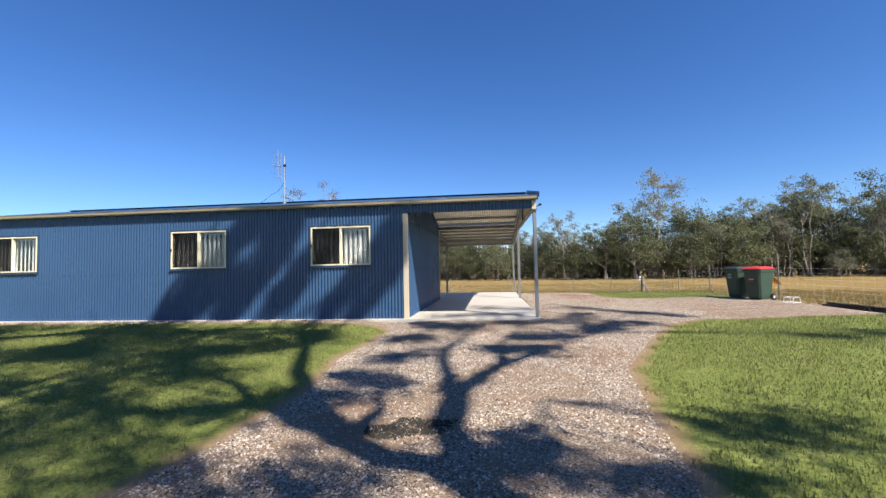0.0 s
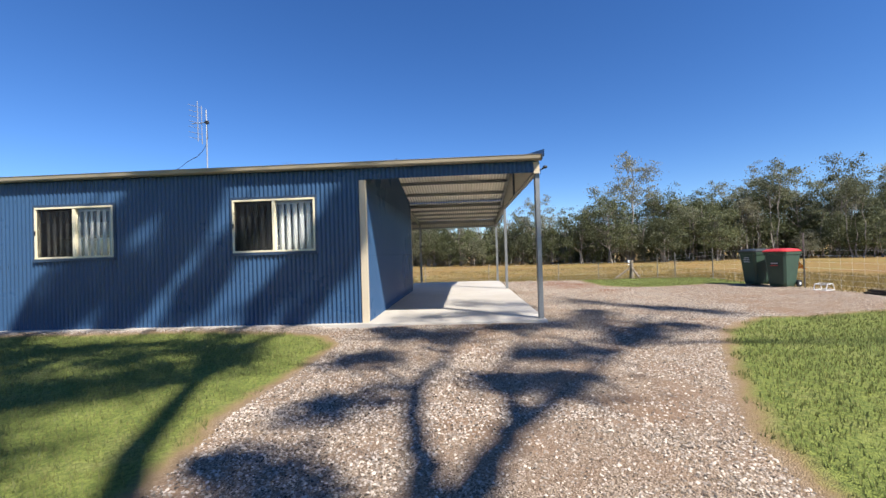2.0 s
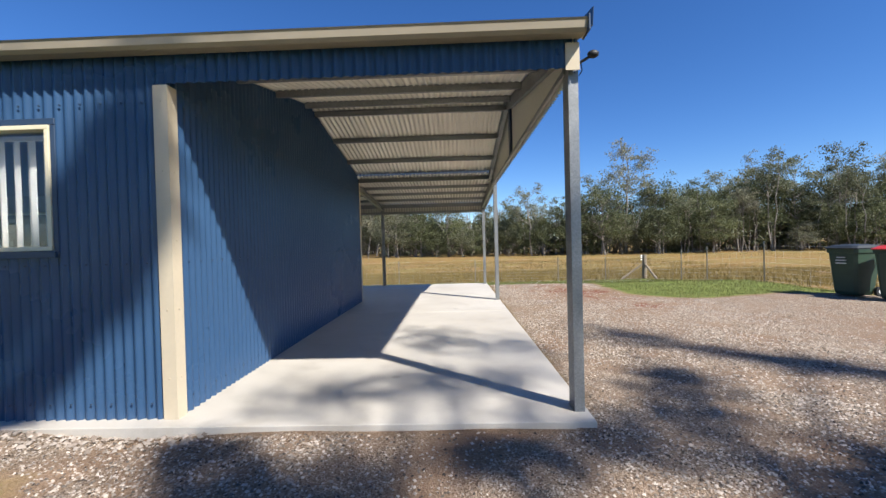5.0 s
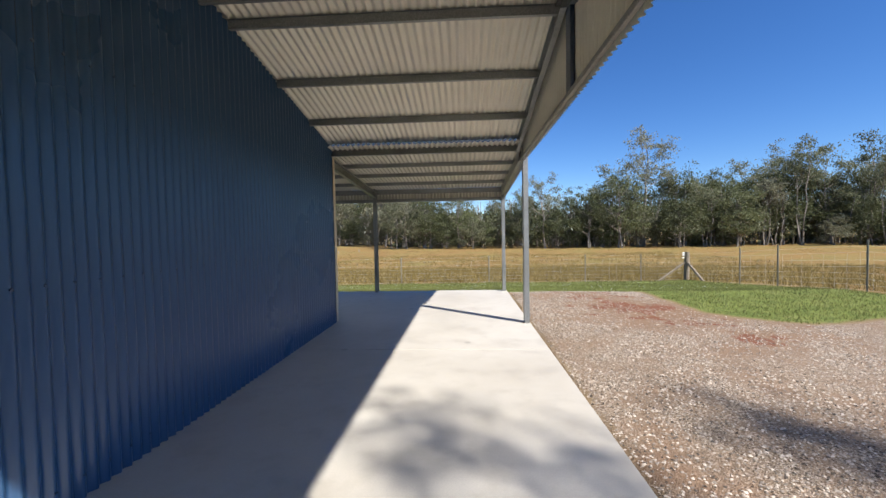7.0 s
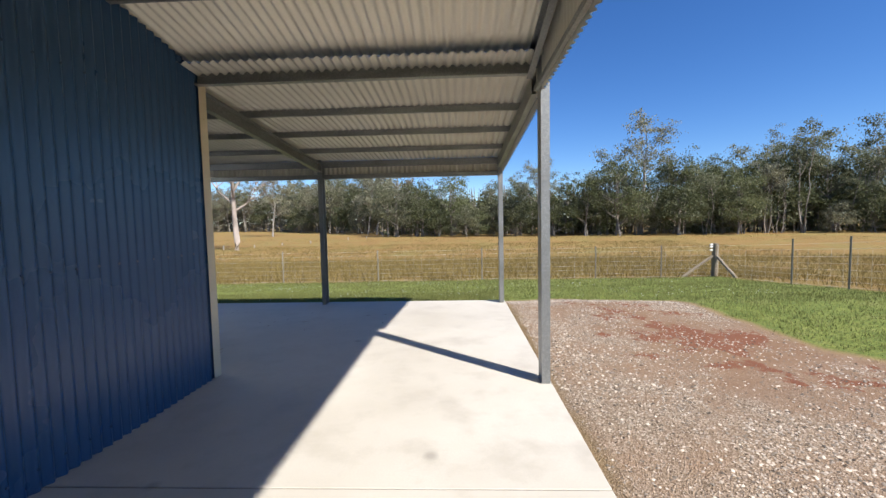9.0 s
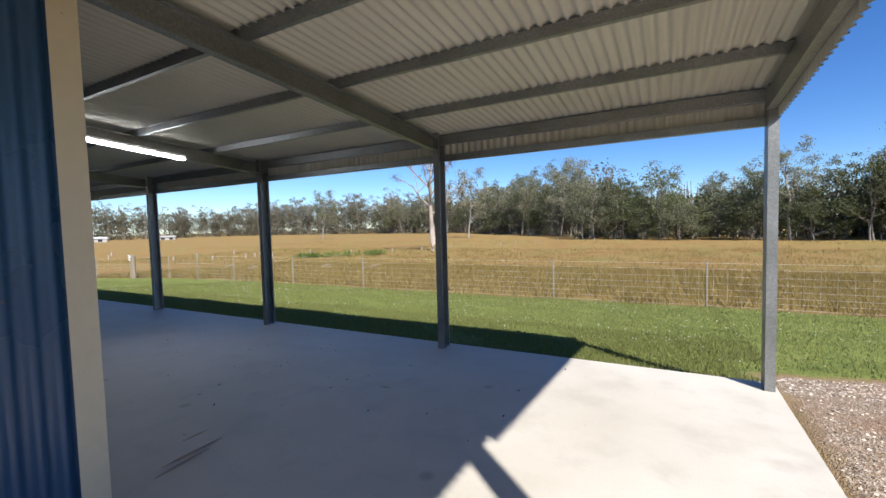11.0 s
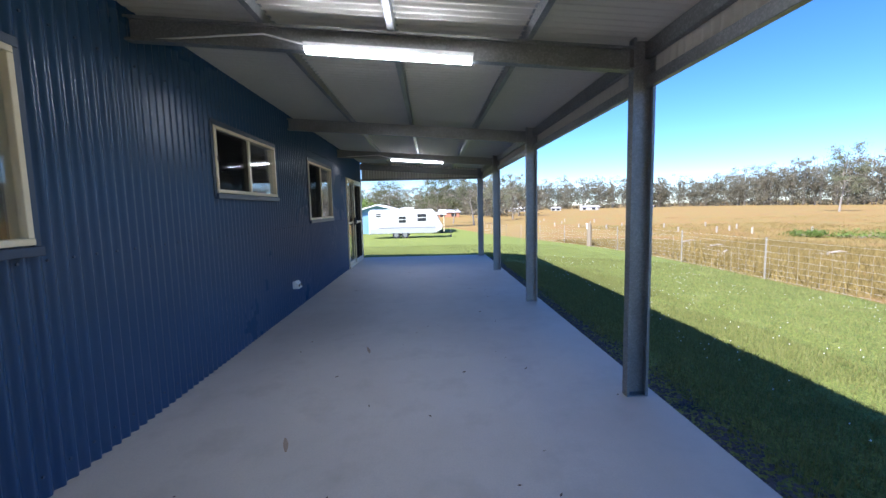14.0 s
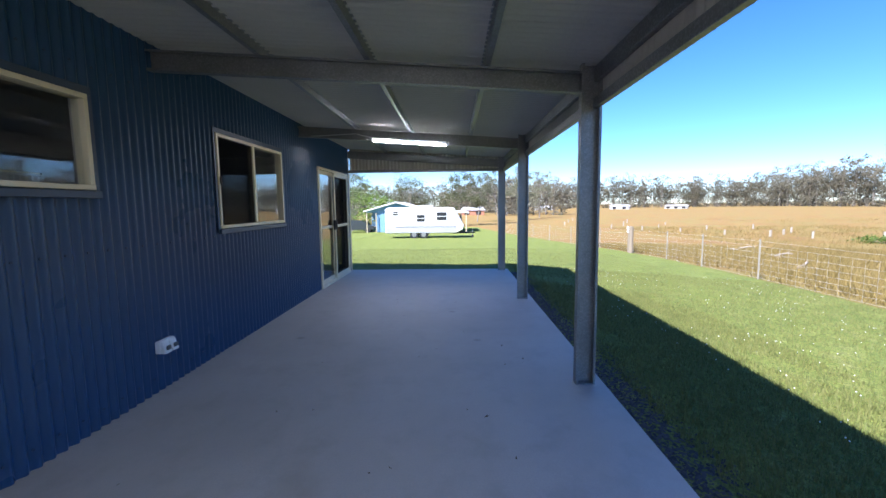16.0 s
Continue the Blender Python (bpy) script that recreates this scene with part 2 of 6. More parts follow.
def thing(name, x=0, y=0, z=0, label="", category="", group="", rz=0):
    ob = new(name)
    ob.matrix_world = pose(x, y, z, 0, 0, rz)
    return tagged(ob, label, category, group)


def box(bm, x0, x1, y0, y1, z0, z1):
    vs = [bm.verts.new(c) for c in ((x0, y0, z0), (x1, y0, z0), (x1, y1, z0), (x0, y1, z0), (x0, y0, z1), (x1, y0, z1), (x1, y1, z1), (x0, y1, z1))]
    for f in ((3, 2, 1, 0), (4, 5, 6, 7), (0, 1, 5, 4), (1, 2, 6, 5), (2, 3, 7, 6), (3, 0, 4, 7)):
        bm.faces.new([vs[i] for i in f])


def boxed(name, dims, material_, parent=None, label="", bevel=0.004):
    bm = bmesh.new()
    box(bm, *dims)
    return part(name, bm, material_, parent, label, bevel=bevel)


def rod(bm, a, b, r0, r1=None, n=10, caps=True):
    a, b = Vector(a), Vector(b)
    q = (b - a).to_track_quat("Z", "Y")
    rings = []
    for p, r in ((a, r0), (b, r1 if r1 is not None else r0)):
        rings.append([bm.verts.new(p + q @ Vector((r * math.cos(2 * math.pi * i / n), r * math.sin(2 * math.pi * i / n), 0))) for i in range(n)])
    for i in range(n):
        bm.faces.new((rings[0][i], rings[0][(i + 1) % n], rings[1][(i + 1) % n], rings[1][i]))
    if caps:
        bm.faces.new(rings[0][::-1])
        bm.faces.new(rings[1])


def rodded(name, a, b, r0, material_, parent=None, label="", r1=None, n=10):
    bm = bmesh.new()
    rod(bm, a, b, r0, r1, n)
    return part(name, bm, material_, parent, label, smooth=False)


def extruded(name, outline, a, b, across, material_, parent=None, label=""):
    """A closed outline (s along 'across', h along the other normal) drawn out from a to b."""
    a, b, across = Vector(a), Vector(b), Vector(across).normalized()
    other = (b - a).normalized().cross(across).normalized()
    n = len(outline)
    vs = [p + across * s + other * h for p in (a, b) for s, h in outline]
    fs = [(i, (i + 1) % n, n + (i + 1) % n, n + i) for i in range(n)] + [tuple(range(n))[::-1], tuple(range(n, 2 * n))]
    return raw(name, vs, fs, material_, parent, label)


def channel(depth, flange, lip=0.016, t=0.004):
    """Outline of a lipped C: web along s from -depth/2 to depth/2, opening to +h."""
    d = depth / 2
    return [(-d, 0), (d, 0), (d, flange), (d - lip, flange), (d - lip, flange - t), (d - t, flange - t), (d - t, t), (-d + t, t), (-d + t, flange - t), (-d + lip, flange - t), (-d + lip, flange), (-d, flange)]


def corrugated(name, o, u, v, n, spans, mats, parent=None, label="", pitch=0.0762, amp=0.012, seg=8, thick=0.002):
    """Corrugated sheet in the plane o + a u + b v, waves along u, crests towards n. spans: (a0, a1, b0, b1); b may be a function of a."""
    o, u, v, n = (np.array(w, float) for w in (o, u, v, n))
    verts, quads, slots = [], [], []
    for a0, a1, b0, b1 in spans:
        k = max(2, int(round((a1 - a0) / pitch * seg)))
        aa = np.linspace(a0, a1, k + 1)
        lo = np.array([b0(a) if callable(b0) else b0 for a in aa])
        hi = np.array([b1(a) if callable(b1) else b1 for a in aa])
        w = amp * np.sin(aa / pitch * 2 * np.pi)
        base = len(verts)
        for off in (0.0, -thick):
            for bb in (lo, hi):
                verts.extend(o + aa[:, None] * u + bb[:, None] * v + (w + off)[:, None] * n)
        K = k + 1
        i = np.arange(k) + base
        rim = len(verts)
        verts.extend(verts[base:rim])
        front = np.stack([i, i + 1, i + 1 + K, i + K], 1)
        back = np.stack([i + 2 * K, i + 3 * K, i + 1 + 3 * K, i + 1 + 2 * K], 1)
        j = i
        i = i - base + rim
        ends = np.concatenate([np.stack([i + 2 * K, i + 2 * K + 1, i + 1, i], 1), np.stack([i + K, i + K + 1, i + 3 * K + 1, i + 3 * K], 1)])
        if np.dot(np.cross(u, v), n) < 0:
            front, back, ends = front[:, ::-1], back[:, ::-1], ends[:, ::-1]
        quads.extend(front.tolist() + back.tolist() + ends.tolist())
        slots.extend([0] * k + [1] * k + [0] * (2 * k))
    return raw(name, verts, quads, mats, parent, label, smooth=True, slots=slots)


def with_openings(a0, a1, b0, b1, holes):
    """Spans of a wall with rectangular holes (a0, a1, b0, b1)."""
    cuts, out = sorted({a0, a1, *[h[0] for h in holes], *[h[1] for h in holes]}), []
    for p, q in zip(cuts, cuts[1:]):
        hole = [h for h in holes if h[0] <= p + 1e-6 and h[1] >= q - 1e-6]
        if not hole:
            out.append((p, q, b0, b1))
        else:
            h = hole[0]
            if h[2] > b0 + 0.01:
                out.append((p, q, b0, h[2]))
            out.append((p, q, h[3], b1))
    return out


# ---- the ground ----
DRIVE = [(-0.5, -40), (-0.35, -7.2), (-0.1, -5.2), (-0.3, -3.7), (-0.15, -1.2), (-0.5, -0.62), (-2.2, -0.36), (-12.4, -0.36), (-12.4, 0.6), (3.0, 0.6), (3.05, 10.3), (4.0, 10.6), (6.0, 10.0), (6.05, 6.9),
         (7.1, 5.9), (9.6, 6.6), (11.2, 6.2), (11.6, 4.6), (13.0, 2.6), (12.0, 1.0), (9.5, 0.76), (6.4, 0.1), (5.3, -0.8), (4.15, -2.9), (3.56, -4.1), (3.3, -5.6), (3.05, -7.2), (2.8, -40)]
YARD = [(-22.8, 16.7), (11.05, 17.1), (11.2, 12.2), (11.6, -40), (-60, -40), (-60, 12.0), (-32, 15.6)]
CLAY = [(3.4, 6.2), (5.6, 4.2), (7.3, 4.4), (7.0, 6.6), (6.2, 9.6), (4.2, 10.4), (3.3, 9.3)]


def inside(poly, px, py):
    """Signed distance to a polygon, positive inside."""
    best, sign = np.full(px.shape, 1e9), np.ones(px.shape)
    for (x0, y0), (x1, y1) in zip(poly, poly[1:] + poly[:1]):
        dx, dy = x1 - x0, y1 - y0
        k = np.clip(((px - x0) * dx + (py - y0) * dy) / (dx * dx + dy * dy), 0, 1)
        best = np.minimum(best, (px - x0 - k * dx) ** 2 + (py - y0 - k * dy) ** 2)
        if y0 != y1:
            cross = ((y0 > py) != (y1 > py)) & (px < dx * (py - y0) / dy + x0)
            sign[cross] *= -1
    return -sign * np.sqrt(best)


def land(px, py):
    """Height of the ground: level with the slab's foot at the house, falling to the paddock."""
    px, py = np.asarray(px, float), np.asarray(py, float)
    dn, dr, dl = np.maximum(0, py - 9.5), np.maximum(0, px - 10.5), np.maximum(0, -13 - px)
    d = np.sqrt(dn ** 2 + dr ** 2 + (0.75 * dl) ** 2)
    z = -0.09 - 1.9 * (1 - np.exp(-d * 0.055))
    z = z - np.minimum(0.35, 0.013 * np.maximum(0, -py))
    pad = np.clip((px + 0.6) / 1.2, 0, 1) * np.clip((py + 2.5) / 2.2, 0, 1) * np.clip((7.5 - px) / 3.5, 0, 1) * np.clip((10.5 - py) / 2.0, 0, 1)
    foot = np.clip((py + 1.3) / 1.1, 0, 1) * np.clip((-0.2 - px) / 0.6, 0, 1) * (py < 0.5)
    return z + 0.055 * pad + 0.07 * foot


def ripple(px, py):
    out = np.zeros(np.shape(px))
    for kx, ky, ph, am in ((0.7, 0.9, 0.3, 0.012), (1.9, -1.3, 1.7, 0.008), (-3.1, 2.3, 0.9, 0.005), (5.3, 4.1, 2.2, 0.003)):
        out = out + am * np.sin(kx * px + ky * py + ph) * np.sin(ky * px - kx * py + 2 * ph)
    return np.where((np.abs(px) < 40) & (np.abs(py) < 50), out, 0)


def high(x, y):
    return float(land(x, y) + ripple(x, y))


def axis(lo, hi, step, far):
    mid = list(np.arange(lo, hi + 1e-6, step))
    s, a, b = step, lo, hi
    left, right = [], []
    while a > -far or b < far:
        s *= 1.22
        a, b = a - s, b + s
        left.insert(0, a)
        right.append(b)
    return np.array(left + mid + right)


def build_ground():
    xs, ys = axis(-13, 13.5, 0.16, 3200), axis(-12, 18, 0.16, 3200)
    gx, gy = np.meshgrid(xs, ys)
    gz = land(gx, gy)
    gz = gz + ripple(gx, gy)
    under = (gx > -12.3) & (gx < 2.9) & (gy > -0.1) & (gy < 9.4)
    gz = np.where(under, -0.25, gz)
    n, m = gx.shape
    idx = np.arange(n * m).reshape(n, m)
    quads = np.stack([idx[:-1, :-1], idx[:-1, 1:], idx[1:, 1:], idx[1:, :-1]], -1).reshape(-1, 4)
    ob = sheet_mesh("ground", np.stack([gx, gy, gz], -1).reshape(-1, 3), quads, GROUND, smooth=True)
    for name, poly, soft in (("gravel", DRIVE, 0.5), ("lawn", YARD, 0.6), ("clay", CLAY, 1.6)):
        a = ob.data.attributes.new(name, "FLOAT", "POINT")
        a.data.foreach_set("value", np.clip(0.5 + inside(poly, gx, gy) / (2 * soft), 0, 1).ravel().astype(np.float32))
    return tagged(ob, "lawn, pinkish gravel drive and dry paddock in one sheet", "ground", kind="structure")


build_ground()


# ---- the shed house ----
L, W, B, V = 6.09, 2.90, -11.95, 9.40      # back wall, lane's outer posts, far end, veranda posts


def roof_z(y):
    return 2.71 + 0.19 * min(y, L - y)


def lean_z(y):
    return 2.665 - 0.068 * (y - L)


def build_slab():
    slab = thing("floor", 0, 0, 0, "pale broom-finished concrete slab with saw-cut joints", "floor")
    slab["kind"] = "structure"
    xs = [-12.05, 2.985]
    ys = [-0.15, 4.48, 9.56]
    for a, b in zip(xs, xs[1:]):
        for c, d in zip(ys, ys[1:]):
            boxed("panel", (a, b, c + 0.005, d - 0.005, -0.20, 0.0), CONCRETE, slab, bevel=0.003)
    boxed("joint_filler", (-12.0, 2.92, -0.11, 9.5, -0.19, -0.007), plain("joint_dirt", (0.10, 0.085, 0.07), 0.9), slab, bevel=0)
    return slab


build_slab()

FRONT_WINDOWS = [(-11.10, -9.65), (-5.91, -4.46), (-2.31, -0.86)]
BACK_WINDOWS = [(-2.24, -0.80, 1.22, 2.12), (-5.44, -4.00, 1.53, 2.12), (-8.36, -6.84, 1.21, 2.13)]
DOOR = (-11.74, -9.83, 0.0, 2.09)


def build_walls():
    top = 2.66
    fr = tagged(corrugated("wall_south", (0, 0, 0), (1, 0, 0), (0, 0, 1), (0, -1, 0), with_openings(B, -0.0, 0.0, top, [(a, b, 1.25, 2.16) for a, b in FRONT_WINDOWS]), (BLUE, ROOM)),
                "blue corrugated steel cladding on the shed front", "wall", kind="structure")
    tagged(corrugated("wall_east", (0, 0, 0), (0, 1, 0), (0, 0, 1), (1, 0, 0), [(0.0, L / 2, 0.0, lambda a: roof_z(a) - 0.02), (L / 2, L, 0.0, lambda a: roof_z(a) - 0.02)], (BLUE, ROOM)),
           "blue corrugated steel cladding along the carport lane", "wall", kind="structure")
    tagged(corrugated("wall_north", (0, L, 0), (1, 0, 0), (0, 0, 1), (0, 1, 0), with_openings(B, 0.0, 0.0, 2.68, [DOOR] + BACK_WINDOWS), (BLUE, ROOM)),
           "blue corrugated steel cladding along the veranda", "wall", kind="structure")
    tagged(corrugated("wall_west", (B, 0, 0), (0, 1, 0), (0, 0, 1), (-1, 0, 0), [(0.0, L / 2, 0.0, lambda a: roof_z(a) - 0.02), (L / 2, L, 0.0, lambda a: roof_z(a) - 0.02)], (BLUE, ROOM)),
           "blue corrugated steel cladding on the far end", "wall", kind="structure")
    # lining behind the cladding, with the same openings
    lining = thing("inner_lining", 0, 0, 0, "plain plaster lining inside the shed", "wall")
    lining["kind"] = "structure"
    for name, y, holes in (("lining_south", 0.06, [(a, b, 1.25, 2.16) for a, b in FRONT_WINDOWS]), ("lining_north", L - 0.10, [DOOR] + BACK_WINDOWS)):
        bm = bmesh.new()
        for a, b, c, d in with_openings(B + 0.05, -0.05, 0.003, 2.5, holes):
            box(bm, a, b, y, y + 0.04, c, d)
        part(name, bm, ROOM, lining)
    boxed("lining_east", (-0.09, -0.05, 0.1, L - 0.1, 0.003, 2.5), ROOM, lining, bevel=0)
    boxed("lining_west", (B + 0.05, B + 0.09, 0.1, L - 0.1, 0.003, 2.5), ROOM, lining, bevel=0)
    tagged(boxed("ceiling", (B + 0.05, -0.05, 0.06, L - 0.06, 2.503, 2.54), ROOM, bevel=0), "plain plaster ceiling inside the shed", "ceiling", kind="structure")


build_walls()


def cladding_screws():
    """Hex screws through the cladding along its girts."""
    bm = bmesh.new()
    rod(bm, (0, 0, 0), (0, 0, 0.008), 0.0075, n=6)
    head = bpy.data.meshes.new("screw")
    bm.to_mesh(head)
    bm.free()
    head.materials.append(NAVY)
    holes_s, holes_n = [(a, b, 1.25, 2.16) for a, b in FRONT_WINDOWS], [DOOR] + BACK_WINDOWS
    for name, length, holes, put in (("wall_south", -B, holes_s, lambda a, z: pose(-a, -0.011, z, 90)), ("wall_north", -B, holes_n, lambda a, z: pose(-a, L + 0.011, z, -90)), ("wall_east", L, [], lambda a, z: pose(0.011, a, z, 0, 90))):
        wall = bpy.data.objects[name]
        for z in (0.12, 1.14, 2.30):
            for k in range(1, int(length / 0.1524)):
                a = k * 0.1524 + 0.019
                if any(x0 - 0.05 < -a < x1 + 0.05 and z0 - 0.05 < z < z1 + 0.05 for x0, x1, z0, z1 in holes):
                    continue
                ob = new("screw", head)
                ob.parent = wall
                ob.matrix_world = put(a, z)


cladding_screws()


def corner_trim(x, y, sx, sy, z1, wide=0.105, thin=0.0):
    """Cream angle on an outside corner; sx, sy point outwards."""
    t, p = 0.002, 0.0165
    wx = thin or wide
    X, Y = x + sx * p, y + sy * p
    o = [(X, Y), (X - sx * wx, Y), (X - sx * wx, Y - sy * t), (X - sx * t, Y - sy * t), (X - sx * t, Y - sy * wide), (X, Y - sy * wide)]
    vs = [(a, b, z) for z in (-0.02, z1) for a, b in o]
    n = len(o)
    fs = [(i, (i + 1) % n, n + (i + 1) % n, n + i) for i in range(n)] + [tuple(range(n))[::-1], tuple(range(n, 2 * n))]
    trim = tagged(raw("corner_trim", vs, fs, CREAM), "cream folded steel corner flashing with screw heads", "trim", "corner flashings", "structure")
    for k in range(5):
        z = 0.3 + k * 0.5
        if z < z1:
            rodded("screw", (X - sx * wx * 0.5, Y, z), (X - sx * wx * 0.5, Y + sy * 0.005, z), 0.006, CREAM, trim, n=6)
            rodded("screw", (X, Y - sy * wide * 0.5, z), (X + sx * 0.005, Y - sy * wide * 0.5, z), 0.006, CREAM, trim, n=6)


corner_trim(0, 0, 1, -1, 2.42)
corner_trim(0, L, 1, 1, 2.62, 0.105, 0.06)
corner_trim(B, L, -1, 1, 2.62)
corner_trim(B, 0, -1, -1, 2.42)


def build_roof():
    x0, x1 = B - 0.12, 2.99
    s = 0.19
    k = math.sqrt(1 + s * s)
    for name, o, v in (("roof_south", (x0, -0.10, roof_z(-0.10)), (0, 1 / k, s / k)), ("roof_north", (x0, L - 0.15, roof_z(L - 0.15)), (0, -1 / k, s / k))):
        n = (0, -s / k, 1 / k) if name == "roof_south" else (0, s / k, 1 / k)
        length = (L / 2 + (0.10 if name == "roof_south" else -0.15)) * k
        tagged(corrugated(name, o, (1, 0, 0), v, n, [(0, x1 - x0, 0, length)], (BLUE, PALE)), "low-pitched corrugated steel roof, pale underneath", "roof", kind="structure")
    tagged(extruded("ridge_cap", [(-0.14, -0.016), (0, 0.014), (0.14, -0.016), (0.14, -0.020), (0, 0.009), (-0.14, -0.020)], (x1, L / 2, roof_z(L / 2) + 0.012), (x0, L / 2, roof_z(L / 2) + 0.012), (0, 1, 0), BLUE),
           "folded steel ridge capping", "trim", kind="structure")
    g = 0.068
    kg = math.sqrt(1 + g * g)
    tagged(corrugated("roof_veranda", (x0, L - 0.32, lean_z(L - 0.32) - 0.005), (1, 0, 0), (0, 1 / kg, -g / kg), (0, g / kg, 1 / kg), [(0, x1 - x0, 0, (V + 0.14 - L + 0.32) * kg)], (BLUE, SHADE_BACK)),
           "lean-to corrugated veranda roof, pale underside darkened for shade", "roof", kind="structure")


build_roof()
# Added strip closes the gap between the roofs; its dark colour imitates shade.
tagged(boxed("roof_step_flashing", (B - 0.1, 2.97, L - 0.035, L - 0.028, 2.64, 2.80), NAVY, bevel=0), "added dark strip for the shaded gap where the veranda roof meets the main roof", "trim", kind="structure")


def purlin(x0, x1, y, z, depth=0.06, group="roof purlins"):
    """Top-hat section along x, its crown down at z - depth."""
    o = [(-0.038, 0), (-0.022, 0), (-0.015, -depth + 0.003), (0.015, -depth + 0.003), (0.022, 0), (0.038, 0), (0.038, -0.002), (0.025, -0.002), (0.019, -depth), (-0.019, -depth), (-0.025, -0.002), (-0.038, -0.002)]
    vs = [(x, y + a, z + h) for x in (x0, x1) for a, h in o]
    n = len(o)
    fs = [(i, (i + 1) % n, n + (i + 1) % n, n + i)[::-1] for i in range(n)] + [tuple(range(n)), tuple(range(n, 2 * n))[::-1]]
    ob = raw("purlin", vs, fs, GALV)
    return tagged(ob, "galvanised top-hat purlin under the roof sheets", "purlin", group, "structure")


for yy in (0.55, 0.99, 1.89, 2.84, 3.25, 4.18, 5.11):
    purlin(0.012, W - 0.03, yy, roof_z(yy) - 0.012, 0.075)
for yy in (6.95, 7.76, 8.64):
    purlin(-11.85, W - 0.0, yy, lean_z(yy) - 0.011, 0.066)


def steel(name, a, b, across, depth=0.15, flange=0.064, label="", category="", group=""):
    return tagged(extruded(name, channel(depth, flange), a, b, across, GALV), label, category, group, "structure")


BACK_X = [W, -0.07, -3.03, -6.03, -9.05, -11.84]
RAFTER = dict(label="galvanised lipped C-section rafter", category="rafter", group="roof rafters")


def build_frame():
    for x in BACK_X:
        zA, zB = lean_z(L) - 0.075 - 0.075, lean_z(V) - 0.075 - 0.075
        steel("rafter", (x - 0.03, L + 0.012, zA), (x - 0.03, V - 0.07, zB), (0, 0, 1), **RAFTER)
    # beam over the lane at the back corner, gable rafters at the lane's outer edge and on the wall
    steel("lane_beam", (0.013, L - 0.08, 2.63), (W - 0.04, L - 0.08, 2.63), (0, 0, 1), 0.13, 0.06, "galvanised beam across the carport lane", "beam")
    for y0, y1 in ((0.06, L / 2), (L - 0.06, L / 2)):
        steel("rafter", (W - 0.035, y0, roof_z(y0) - 0.10), (W - 0.035, y1, roof_z(y1) - 0.10), (0, 0, 1), 0.15, 0.05, RAFTER["label"], "rafter", "roof rafters")
    tagged(boxed("gable_stud", (W - 0.03, W + 0.006, 2.98, 3.12, 2.45, 3.20), NAVY), "dark steel stud in the carport gable", "stud", kind="structure")
    # infill over the openings: front, gable side and along the veranda
    gable = tagged(corrugated("gable_infill", (W + 0.020, 0, 0), (0, 1, 0), (0, 0, 1), (1, 0, 0), [(-0.03, L / 2, 2.40, lambda a: roof_z(a) - 0.015), (L / 2, L + 0.03, 2.40, lambda a: roof_z(a) - 0.015)], (BLUE, PALE)),
                   "corrugated gable infill above the lane posts", "wall", kind="structure")
    tagged(boxed("gable_rail", (W - 0.03, W + 0.006, 0.1, L - 0.1, 2.43, 2.47), GALV), "galvanised rail along the foot of the gable infill", "rail", kind="structure")
    tagged(corrugated("front_infill", (0, -0.012, 0), (1, 0, 0), (0, 0, 1), (0, -1, 0), [(0.005, W + 0.03, 2.43, 2.67)], (BLUE, PALE)), "blue corrugated infill above the carport opening", "wall", kind="structure")
    tagged(boxed("front_rail", (0.02, W, 0.0, 0.04, 2.46, 2.50), GALV), "galvanised rail behind the front infill", "rail", kind="structure")
    # Valance backs also take the sheet colour darkened for shade.
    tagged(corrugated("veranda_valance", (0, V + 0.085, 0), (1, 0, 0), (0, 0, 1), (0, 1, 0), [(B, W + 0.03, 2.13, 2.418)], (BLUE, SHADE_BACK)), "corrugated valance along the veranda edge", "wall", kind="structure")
    tagged(boxed("valance_rail", (B, W, V + 0.03, V + 0.074, 2.305, 2.412), GALV), "galvanised rail along the valance top", "rail", kind="structure")
    tagged(boxed("valance_foot_rail", (B, W, V + 0.03, V + 0.074, 2.115, 2.190), GALV), "galvanised rail along the valance foot", "rail", kind="structure")
    for xx, kind_ in ((W + 0.05, 1), (BACK_X[-1] - 0.06, -1)):
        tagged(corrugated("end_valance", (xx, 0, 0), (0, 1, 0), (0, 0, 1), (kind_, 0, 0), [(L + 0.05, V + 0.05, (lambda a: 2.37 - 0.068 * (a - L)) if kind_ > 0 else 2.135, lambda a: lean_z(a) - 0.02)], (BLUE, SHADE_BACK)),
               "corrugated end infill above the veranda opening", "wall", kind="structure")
    x = BACK_X[-1]
    steel("end_rail", (x - 0.02, L + 0.01, 2.155), (x - 0.02, V - 0.07, 2.155), (0, 0, 1), 0.06, 0.03, "galvanised rail under the end infill", "rail")


build_frame()


